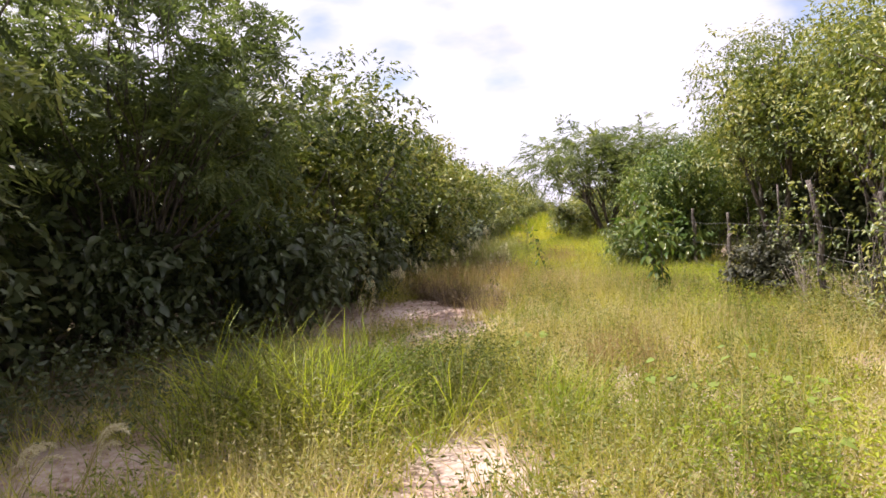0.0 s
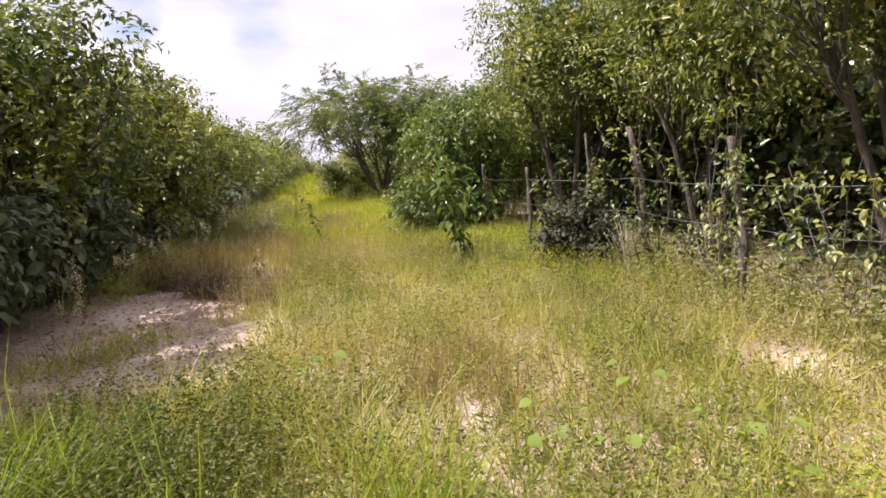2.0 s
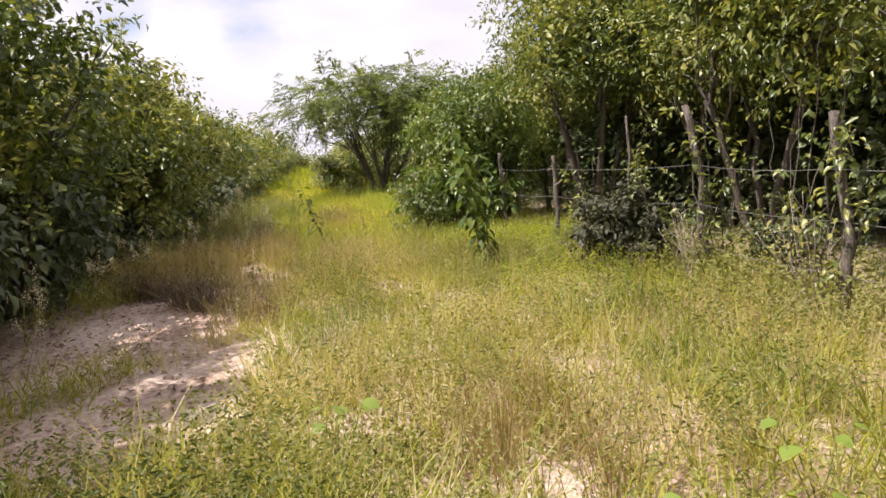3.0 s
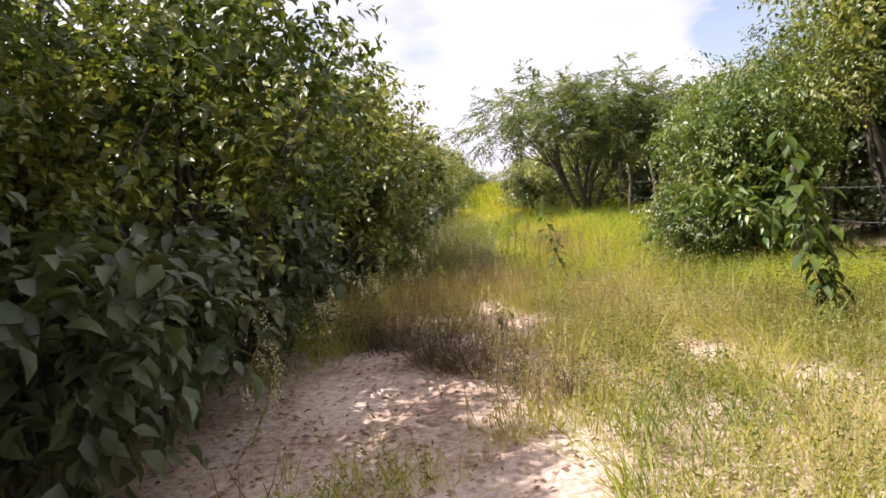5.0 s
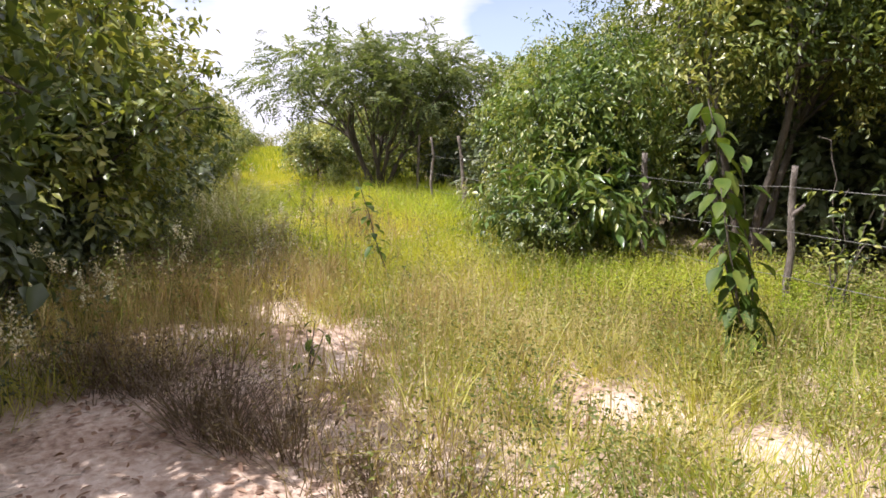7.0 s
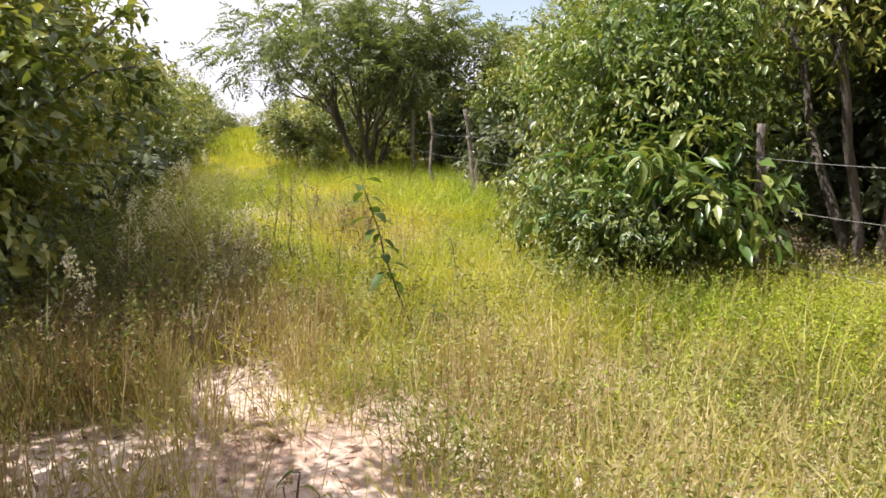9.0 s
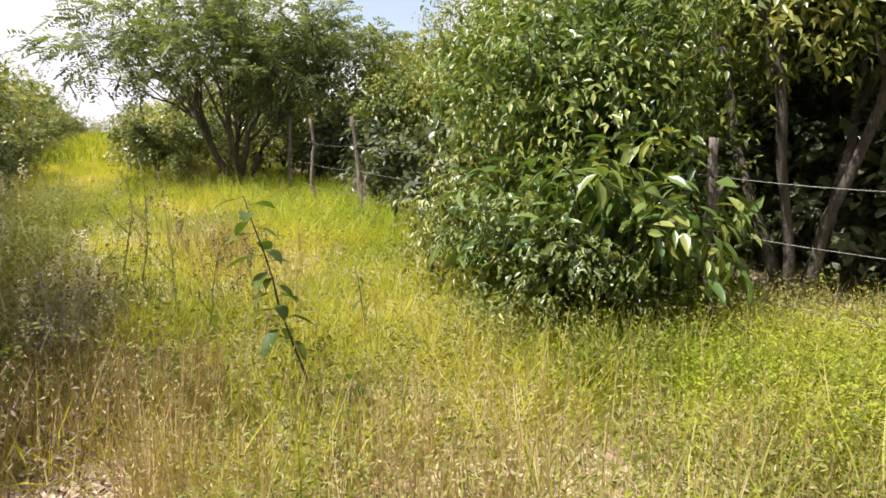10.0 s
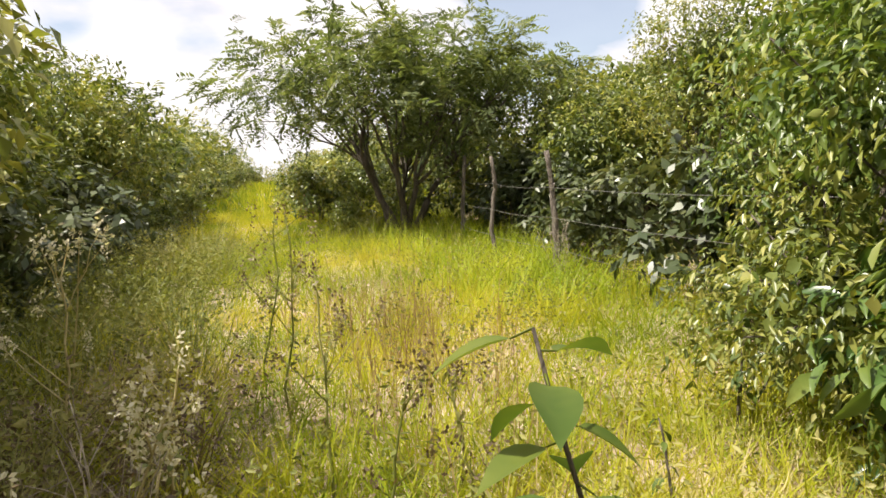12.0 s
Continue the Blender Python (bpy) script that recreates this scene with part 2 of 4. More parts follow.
def mesh_of(name, verts, tris, mat, smooth=False):
    me = bpy.data.meshes.new(name)
    verts, tris = np.asarray(verts, np.float32), np.asarray(tris, np.int32)
    me.vertices.add(len(verts))
    me.vertices.foreach_set("co", verts.ravel())
    me.loops.add(tris.size)
    me.loops.foreach_set("vertex_index", tris.ravel())
    me.polygons.add(len(tris))
    me.polygons.foreach_set("loop_start", np.arange(0, tris.size, 3, dtype=np.int32))
    if smooth:
        me.polygons.foreach_set("use_smooth", np.ones(len(tris), bool))
    me.update(calc_edges=True)
    me.materials.append(mat)
    return me


def put(name, soup, mat, parent=None, label="", smooth=False):
    """One mesh object out of a list of (verts, tris)."""
    vs, ts, k = [], [], 0
    for v, t in soup:
        vs.append(v)
        ts.append(np.asarray(t) + k)
        k += len(v)
    ob = new(name, mesh_of(name, np.concatenate(vs), np.concatenate(ts), mat, smooth))
    ob.parent = parent
    if label:
        tagged(ob, label)
    return ob


def thing(name, label, category, x=0, y=0, z=0, group="", kind=""):
    ob = new(name)
    ob.empty_display_size = 0.2
    ob.location = (x, y, z)
    return tagged(ob, label, category, group, kind)


def unit(v):
    return v / np.maximum(np.linalg.norm(v, axis=-1, keepdims=True), 1e-6)


OVAL = (np.array([(0, 0, 0), (0.3, -0.5, 0.05), (0.3, 0.5, 0.05), (0.68, -0.42, 0.03), (0.68, 0.42, 0.03), (1, 0, -0.1)]),
        np.array([(0, 1, 2), (1, 3, 4), (1, 4, 2), (3, 5, 4)]))
FOLD = (np.array([(0, 0, 0), (0.12, -0.22, 0.03), (0.12, 0.22, 0.03), (0.32, -0.5, 0.06), (0.32, 0.5, 0.06), (0.34, 0, -0.02),
                  (0.62, -0.42, 0.01), (0.62, 0.42, 0.01), (0.64, 0, -0.07), (0.86, -0.18, -0.1), (0.86, 0.18, -0.1), (1.02, 0, -0.22)]),
        np.array([(0, 1, 5), (0, 5, 2), (1, 3, 5), (2, 5, 4), (3, 6, 8), (3, 8, 5), (4, 5, 8), (4, 8, 7), (6, 9, 8), (9, 11, 8), (7, 8, 10), (8, 11, 10)]))
def smooth_leaf():
    """A pointed oval leaf with a folded midrib and a drooping tip."""
    u = np.array([0.0, 0.1, 0.24, 0.4, 0.56, 0.72, 0.86, 1.0])
    w = np.array([0.03, 0.3, 0.46, 0.5, 0.45, 0.32, 0.15, 0.0])
    v = [(a, s * b, 0.16 * b * abs(s) - 0.2 * a ** 2.2) for a, b in zip(u, w) for s in (-1, 0, 1)]
    t = []
    for i in range(len(u) - 1):
        for c in (0, 1):
            p = i * 3 + c
            t += [(p, p + 3, p + 1), (p + 1, p + 3, p + 4)]
    return np.array(v), np.array(t)


SMOOTH = smooth_leaf()
CREASE = (np.array([(0, 0, 0), (0.35, -0.5, 0.12), (0.35, 0.5, 0.12), (0.35, 0, -0.02), (0.7, -0.36, 0.05), (0.7, 0.36, 0.05), (0.7, 0, -0.09), (1, 0, -0.24)]),
          np.array([(0, 1, 3), (0, 3, 2), (1, 4, 6), (1, 6, 3), (3, 6, 5), (3, 5, 2), (4, 7, 6), (6, 7, 5)]))
LANCE = (np.array([(0, 0, 0), (0.42, -0.5, 0.09), (0.42, 0.5, 0.09), (1, 0, -0.16)]), np.array([(0, 1, 3), (0, 3, 2)]))
DIAMOND = (np.array([(0, 0, 0), (0.5, -0.5, 0.0), (0.5, 0.5, 0.0), (1, 0, -0.05)]), np.array([(0, 1, 2), (1, 3, 2)]))
BLADE = (np.array([(0, -0.5, 0), (0, 0.5, 0), (0.4, -0.45, 0.05), (0.4, 0.45, 0.05), (0.75, -0.3, 0.19), (0.75, 0.3, 0.19), (1, 0, 0.4)]),
         np.array([(0, 2, 1), (1, 2, 3), (2, 4, 3), (3, 4, 5), (4, 6, 5)]))


BLADE2 = (np.array([(0, 0, 0), (0.45, -0.5, 0.06), (0.45, 0.5, 0.06), (1, 0, 0.34)]), np.array([(0, 2, 1), (1, 2, 3)]))
BLADE3 = (np.array([(0, -0.5, 0), (0, 0.5, 0), (0.55, -0.4, 0.08), (0.55, 0.4, 0.08), (1, 0, 0.36)]), np.array([(0, 2, 1), (1, 2, 3), (2, 4, 3)]))


def scatter(shape, pos, along, up, length, width):
    """Copies of a small flat shape as one soup: along is where its length points, up its face."""
    tv, tt = shape
    along = unit(along)
    side = unit(np.cross(up, along))
    nrm = np.cross(along, side)
    n, k = len(pos), len(tv)
    L, W = np.broadcast_to(length, n)[:, None, None], np.broadcast_to(width, n)[:, None, None]
    v = pos[:, None] + along[:, None] * tv[None, :, :1] * L + side[:, None] * tv[None, :, 1:2] * W + nrm[:, None] * tv[None, :, 2:] * L
    t = tt[None] + (np.arange(n) * k)[:, None, None]
    return v.reshape(-1, 3), t.reshape(-1, 3)


def tube(pts, r0, r1, sides=5, knobs=0.0, rng=RNG):
    pts = np.asarray(pts, float)
    n = len(pts)
    d = unit(np.gradient(pts, axis=0))
    ref = np.where(np.abs(d[:, 2:]) > 0.9, np.array([[1.0, 0, 0]]), np.array([[0, 0, 1.0]]))
    a = unit(np.cross(d, ref))
    b = np.cross(d, a)
    r = np.linspace(r0, r1, n)[:, None] * np.ones((1, sides))
    if knobs:
        r = r * (1 + rng.uniform(-knobs, knobs, (n, sides)))
    th = np.linspace(0, 2 * np.pi, sides, endpoint=False)
    v = pts[:, None] + a[:, None] * (np.cos(th) * r)[..., None] + b[:, None] * (np.sin(th) * r)[..., None]
    v = np.concatenate([v.reshape(-1, 3), pts[-1:]])
    t = []
    for i in range(n - 1):
        for j in range(sides):
            p, q = i * sides + j, i * sides + (j + 1) % sides
            t += [(p, q, p + sides), (q, q + sides, p + sides)]
    top = (n - 1) * sides
    t += [(top + j, top + (j + 1) % sides, n * sides) for j in range(sides)]
    return v, np.array(t)


def bent(a, b, n, wob, rng, sag=0.0):
    """A wobbly line of n points from a to b."""
    a, b = np.asarray(a, float), np.asarray(b, float)
    s = np.linspace(0, 1, n)[:, None]
    p = a + (b - a) * s
    w = np.cumsum(rng.normal(0, 1, (n, 3)), axis=0)
    w -= w[0] + (w[-1] - w[0]) * s
    p = p + w * wob * np.linalg.norm(b - a) / math.sqrt(n)
    p[:, 2] += sag * (s * (1 - s))[:, 0] * 4
    return p


def fbm(x, y, f, seed=0.0):
    return sum(np.sin(x * f * k * 1.3 + seed + 1.7 * k + 1.4 * np.sin(y * f * k * 0.9 + seed * 2)) * np.sin(y * f * k * 1.1 + seed * 3 + 0.7 * k + 1.2 * np.sin(x * f * k)) / k for k in (1, 2.1, 4.3)) / 1.5


def ground_z(x, y):
    """Nearly level, with a slow rise ahead."""
    r = np.clip((np.asarray(y, float) - 8) / 60, 0, 1)
    return 1.15 * r * r * (3 - 2 * r) * 1.0 + 0.035 * fbm(x, y, 0.8) + 0.02 * fbm(x, y, 2.7, 2.0)


# ---- plants ----


def crown_points(n, rng, r, z0, z1, lobes, shell=0.6, lob=(0.24, 0.46), out=(0.5, 0.92)):
    """Points in an uneven crown made of lobes, mostly towards its outside."""
    h = (z1 - z0) / 2
    cs = []
    for i in range(lobes):
        th, u = 2 * np.pi * (i / lobes) + rng.uniform(-0.4, 0.4), rng.uniform(-0.75, 0.85)
        k = math.sqrt(max(0.05, 1 - u * u)) * rng.uniform(*out)
        cs.append((math.cos(th) * k * r, math.sin(th) * k * r, z0 + h + u * h * 0.72, rng.uniform(*lob) * r))
    cs.append((0, 0, z0 + h, 0.62 * r))
    cs = np.array(cs)
    w = cs[:, 3] ** 2
    pick = rng.choice(len(cs), n, p=w / w.sum())
    d = unit(rng.normal(0, 1, (n, 3)))
    rad = rng.uniform(shell ** 3, 1.12, n) ** (1 / 3)
    flat = np.array([1, 1, min(1.25, h / r)])
    p = cs[pick, :3] + d * (cs[pick, 3] * rad)[:, None] * flat
    keep = p[:, 2] > 0.12
    return p[keep], d[keep]


def woody(rng, clumps, stems, base_r, z_split, lean=0.35, sides=6):
    """Stems from one foot, and limbs that run out to some of the clumps."""
    soup, heads = [], []
    for i in range(stems):
        th = 2 * np.pi * i / stems + rng.uniform(-0.5, 0.5)
        foot = np.array([math.cos(th), math.sin(th), 0]) * base_r * (1.2 if stems > 1 else 0)
        foot[2] = -0.12
        head = np.array([math.cos(th) * lean, math.sin(th) * lean, 1.0]) * z_split * rng.uniform(0.85, 1.2)
        line = bent(foot, head, 7, 0.05, rng)
        soup.append(tube(line, base_r, base_r * 0.62, sides, 0.12, rng))
        heads.append(head)
    heads = np.array(heads)
    for c in clumps:
        k = np.argmin(((heads[:, :2] - c[:2]) ** 2).sum(1) + rng.uniform(0, 0.4, len(heads)))
        line = bent(heads[k] * rng.uniform(0.75, 1.0), c, 6, 0.09, rng, 0.12)
        soup.append(tube(line, base_r * rng.uniform(0.3, 0.55), 0.006, 4, 0.1, rng))
    return soup


def leaf_clumps(rng, centres, outs, per, size, aspect, spread, shape, droop=0.35):
    """Leaves in two ranks along a drooping twig at each centre."""
    m, n = len(centres), len(centres) * per
    R = lambda a: np.repeat(a, per, axis=0)
    axis = unit(outs * 0.8 + rng.normal(0, 0.55, outs.shape) + np.array([0, 0, 0.1]))
    side = unit(np.cross(axis, rng.normal(0, 0.5, (m, 3)) + np.array([0, 0, 1.0])))
    run = np.tile(np.linspace(-0.5, 1.0, per), m) + rng.normal(0, 0.06, n)
    rank = np.tile(np.where(np.arange(per) % 2, 1.0, -1.0), m)
    pos = R(centres) + R(axis) * (run * spread)[:, None] + rng.normal(0, spread * 0.14, (n, 3))
    pos[:, 2] -= 0.3 * spread * np.maximum(run, 0) ** 2
    along = R(axis) * 0.6 + R(side) * (rank * rng.uniform(0.5, 1.1, n))[:, None] + rng.normal(0, 0.3, (n, 3)) + np.array([0, 0, -droop])
    up = rng.normal(0, 0.42, (n, 3)) + np.array([0, 0, 1.0]) + R(outs) * 0.5
    L = size * rng.uniform(0.55, 1.25, n)
    return scatter(shape, pos, along, up, L, L * aspect * rng.uniform(0.8, 1.2, n))


def broad_tree(name, label, seed, height, radius, z0, leaves, size, stems=3, base_r=0.05, mat=None, shape=OVAL, lobes=20, per=13, aspect=0.5, category="tree", group="", droop=0.35, spread=0.26, z_split=None, limbs=34):
    rng = np.random.default_rng(seed)
    ob = thing(name, label, category, group=group)
    c, o = crown_points(leaves // per, rng, radius, z0, height, lobes)
    reach = c[rng.choice(len(c), min(len(c), limbs), replace=False)]
    put("trunk", woody(rng, reach, stems, base_r, z_split or max(0.35, z0 + 0.25 * (height - z0))), M_BARK, ob, smooth=True)
    n = leaves // 6
    k = rng.integers(0, len(c), n)
    mid = np.array([0, 0, (z0 + height) / 2])
    inner = mid + (c[k] - mid) * rng.uniform(0.3, 0.78, n)[:, None] + rng.normal(0, spread * 0.6, (n, 3))
    inner[:, 2] = np.maximum(inner[:, 2], 0.1)
    core = scatter(LANCE, inner, rng.normal(0, 1, (n, 3)) + [0, 0, -0.3], rng.normal(0, 0.7, (n, 3)) + [0, 0, 0.6] + o[k], min(size, 0.1) * rng.uniform(1.1, 1.9, n), min(size, 0.1))
    put("crown", [leaf_clumps(rng, c, o, per, size, aspect, spread, shape, droop), core], mat or M_BROAD, ob)
    return ob


def feather_tree(name, label, seed, height, radius, z0, sprays, size=0.2, stems=4, base_r=0.06, lobes=12, group="", z_split=None, lean=0.45):
    """Fine compound leaves: rows of narrow leaflets along a drooping stalk."""
    rng = np.random.default_rng(seed)
    ob = thing(name, label, "tree", group=group)
    c, o = crown_points(sprays // 9, rng, radius, z0, height, lobes, 0.3, (0.26, 0.46), (0.5, 0.85))
    limbs = c[rng.choice(len(c), min(len(c), 55), replace=False)]
    put("trunk", woody(rng, limbs, stems, base_r, z_split or z0 * 0.8, lean), M_BARK, ob, smooth=True)
    n = len(c) * 9
    cc, oo = np.repeat(c, 9, axis=0), np.repeat(o, 9, axis=0)
    axis = unit(o + rng.normal(0, 0.45, o.shape) + np.array([0, 0, 0.1]))
    ax = np.repeat(axis, 9, axis=0)
    run = np.tile(np.linspace(-0.25, 0.4, 9), len(c))
    foot = cc + ax * (run * size * 2.6)[:, None] + rng.normal(0, 0.04, (n, 3))
    way = unit(ax * 0.6 + rng.normal(0, 0.75, (n, 3)) * [1, 1, 0.45] + np.array([0, 0, -0.15]))
    up = unit(rng.normal(0, 0.4, (n, 3)) + np.array([0, 0, 1]))
    L = size * rng.uniform(0.7, 1.3, n)
    k = 12
    s = np.tile(np.repeat(np.linspace(0.15, 1, k // 2), 2), n)
    sgn = np.tile(np.array([1, -1] * (k // 2)), n)
    R = lambda a: np.repeat(a, k, axis=0)
    side = R(np.cross(up, way))
    pos = R(foot) + R(way) * (s * R(L))[:, None]
    pos[:, 2] -= 0.25 * s * s * R(L)
    along = side * sgn[:, None] + R(way) * 0.55 + rng.normal(0, 0.12, (n * k, 3))
    put("crown", [scatter(DIAMOND, pos, along, R(up), R(L) * 0.4, R(L) * 0.14)], M_FEATHER, ob)
    return ob


def place(ob, x, y, turn=0.0, s=1.0, sz=None, label="", lean=0.0):
    m = Matrix.Translation((x, y, float(ground_z(x, y)) - 0.02)) @ pose(0, 0, 0, lean, 0, turn) @ Matrix.Diagonal((s, s, sz or s, 1))
    c = copy_thing(ob, m)
    if label:
        tagged(c, label)
    return c


def seat(ob, x, y, turn=0.0, s=1.0, sz=None):
    ob.matrix_basis = Matrix.Translation((x, y, float(ground_z(x, y)) - 0.02)) @ pose(0, 0, 0, 0, 0, turn) @ Matrix.Diagonal((s, s, sz or s, 1))
    return ob


# ---- ground ----
def axis_steps(lo, hi, near_lo, near_hi, fine, coarse):
    a = np.concatenate([np.linspace(lo, near_lo, coarse, endpoint=False), np.arange(near_lo, near_hi, fine), np.linspace(near_hi, hi, coarse)])
    return a


gx, gy = axis_steps(-1500, 1500, -9, 9, 0.16, 14), axis_steps(-1500, 1500, -6, 34, 0.16, 14)
GX, GY = np.meshgrid(gx, gy)
far = np.clip((np.hypot(GX, GY - 14) - 20) / 30, 0, 1)
GZ = ground_z(GX, GY) + (1 - far) * 0.012 * np.random.default_rng(3).normal(0, 1, GX.shape)
gv = np.stack([GX, GY, GZ], -1).reshape(-1, 3)
idx = np.arange(GX.size).reshape(GX.shape)
ga, gb, gc, gd = idx[:-1, :-1].ravel(), idx[:-1, 1:].ravel(), idx[1:, 1:].ravel(), idx[1:, :-1].ravel()
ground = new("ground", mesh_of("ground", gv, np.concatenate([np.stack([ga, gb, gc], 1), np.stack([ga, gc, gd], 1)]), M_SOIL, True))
tagged(ground, "pale pinkish sandy soil with trampled bare patches", "ground", kind="structure")

# bare patches: x, y, half width, half length
BARE = [(-2.3, 10.3, 1.15, 1.7), (-1.5, 8.0, 0.55, 1.2), (-2.2, 7.2, 0.6, 0.6), (-0.68, 3.75, 0.3, 0.52), (0.95, 7.4, 0.3, 0.25), (0.35, 6.0, 0.14, 0.3), (0.05, 10.9, 0.26, 0.5), (2.45, 6.3, 0.32, 0.45),
        (-1.7, 13.4, 0.3, 0.42), (-1.5, 12.45, 0.46, 0.45), (-1.3, 11.85, 0.36, 0.42), (-1.95, 6.9, 0.3, 0.35), (-2.5, 12.8, 0.6, 0.24), (-2.85, 3.4, 0.5, 0.7), (0.3, 5.3, 0.1, 0.3), (-3.6, 9.3, 1.0, 1.6), (0.62, 10.1, 0.2, 0.25)]


def bareness(x, y):
    """1 on open sand, 0 in full grass."""
    out = np.zeros(np.shape(x))
    w = 0.3 * fbm(x, y, 3.0, 1.0)
    for bx, by, rx, ry in BARE:
        q = np.hypot((x - bx) / rx, (y - by) / ry) + w
        out = np.maximum(out, np.clip((1.25 - q) / 0.5, 0, 1))
    return out


def sown(n, x0, x1, y0, y1, rng, thin=0.0, near=False):
    """Random places for grass, kept off the bare sand."""
    x, y = rng.uniform(x0, x1, n), rng.uniform(y0, y1, n)
    if near:
        y = y0 + (y1 - y0) * rng.uniform(0, 1, n) ** 1.6
    keep = rng.uniform(0, 1, n) > bareness(x, y) * 0.94 + thin * (0.5 + 0.5 * fbm(x, y, 1.6, 5.0))
    return x[keep], y[keep]


def blades(x, y, rng, h, w, lean=0.35, shape=BLADE3, fan=None):
    n = len(x)
    p = np.stack([x, y, ground_z(x, y) - 0.02], 1)
    along = np.stack([rng.normal(0, lean, n), rng.normal(0, lean, n), np.ones(n)], 1)
    up = np.stack([rng.normal(0, 1, n), rng.normal(0, 1, n), np.full(n, 0.05)], 1)
    if fan is not None:
        along[:, :2] += fan * 0.4
        up[:, :2] = up[:, :2] * 0.5 + fan
    return scatter(shape, p, along, up, h, w)


def tuft_centres(x, y, per, r, rng):
    return np.repeat(x, per) + rng.normal(0, r, len(x) * per), np.repeat(y, per) + rng.normal(0, r, len(y) * per)


def fanned(x, y, per, r, rng):
    """Tufts: blades that stand round each centre and lean outwards; also the tuft's own height."""
    d = rng.normal(0, 1, (len(x) * per, 2))
    return np.repeat(x, per) + d[:, 0] * r, np.repeat(y, per) + d[:, 1] * r, d, np.repeat(rng.uniform(0.55, 1.35, len(x)), per)


# ---- trees: left-hand thicket ----
G_L, G_R, G_F = "thicket trees along the lane", "trees behind the wire fence", "far lane trees"
broad_a = broad_tree("broadleaf_tree", "dense broadleaf tree with dark leafy crown over grass", 11, 4.3, 1.8, 0.25, 10000, 0.122, 4, 0.05, group=G_L, lobes=24, shape=LANCE, aspect=0.52)
broad_b = broad_tree("broadleaf_tree", "tall dense broadleaf tree with sunlit yellow-green top", 12, 4.9, 1.95, 0.4, 9000, 0.122, 3, 0.06, group=G_L, lobes=26, shape=LANCE, aspect=0.52)
broad_c = broad_tree("broadleaf_tree", "rounded leafy thicket tree reaching the ground", 13, 3.5, 1.7, 0.1, 10000, 0.112, 5, 0.04, group=G_L, lobes=24, shape=LANCE, aspect=0.5)
feather_a = feather_tree("feathery_tree", "feathery-leaved tree with thin dark leaning stems", 21, 5.6, 2.5, 1.1, 3000, 0.26, 5, 0.055, group=G_L, lobes=14)
back_a = broad_tree("broadleaf_tree", "shaded broadleaf tree deep in the thicket", 15, 4.3, 2.2, 0.05, 2100, 0.28, 3, 0.06, group=G_L, spread=0.4, shape=DIAMOND, limbs=5)
far_a = broad_tree("broadleaf_tree", "distant rounded thicket tree with sunlit top", 14, 3.6, 1.9, 0.05, 2500, 0.21, 3, 0.06, group=G_F, spread=0.35, shape=DIAMOND, limbs=4)
seat(broad_a, -5.9, 10.9, 90, 0.95)
seat(broad_b, -4.1, 11.4, 40, 0.92, 0.89)
seat(broad_c, -4.9, 26.0, 10)
seat(feather_a, -5.9, 7.9, 30, 0.95, 1.1)
seat(far_a, -5.2, 34.0)
seat(back_a, -8.0, 1.0)
for x, y, turn, s, src in ((-6.0, 3.9, 120, 1.0, feather_a), (-5.2, 9.9, 0, 0.93, broad_a), (-5.5, 2.7, 60, 0.95, feather_a), (-5.2, 7.2, 260, 0.86, feather_a), (-5.8, -1.6, 200, 1.0, broad_c), (-4.05, 15.5, 140, 0.95, broad_a), (-4.25, 16.5, 30, 0.98, broad_c), (-4.1, 14.7, 210, 0.98, broad_c), (-4.9, 8.7, 300, 0.72, broad_c), (-4.85, 20.6, 250, 0.88, broad_a),
                           (-5.0, 23.2, 300, 0.74, broad_b), (-4.45, 17.7, 80, 0.82, broad_b), (-5.0, 28.8, 200, 0.78, broad_b)):
    place(src, x, y, turn, s)
rr = np.random.default_rng(5)
for x, y0, y1, step in ((-8.1, 3.9, 34, 3.0), (-11.4, -2, 36, 4.6)):
    for y in np.arange(y0, y1, step):
        place(back_a, x + rr.uniform(-0.4, 0.4), y, rr.uniform(0, 360), rr.uniform(0.85, 1.05))
for x, y, s in ((-8.6, 3.0, 1.2), (-9.0, 6.4, 1.25), (-8.8, -0.5, 1.2), (8.8, 17.7, 1.15)):
    place(back_a, x, y, rr.uniform(0, 360), s)
for i, y in enumerate((31.4, 37.0, 40.2, 43.6, 47.2, 51.5, 56.0, 61.0, 67.0, 74.0, 82.0, 92.0)):
    place(far_a, -5.2 - rr.uniform(0, 0.5), y, rr.uniform(0, 360), rr.uniform(0.92, 1.15))

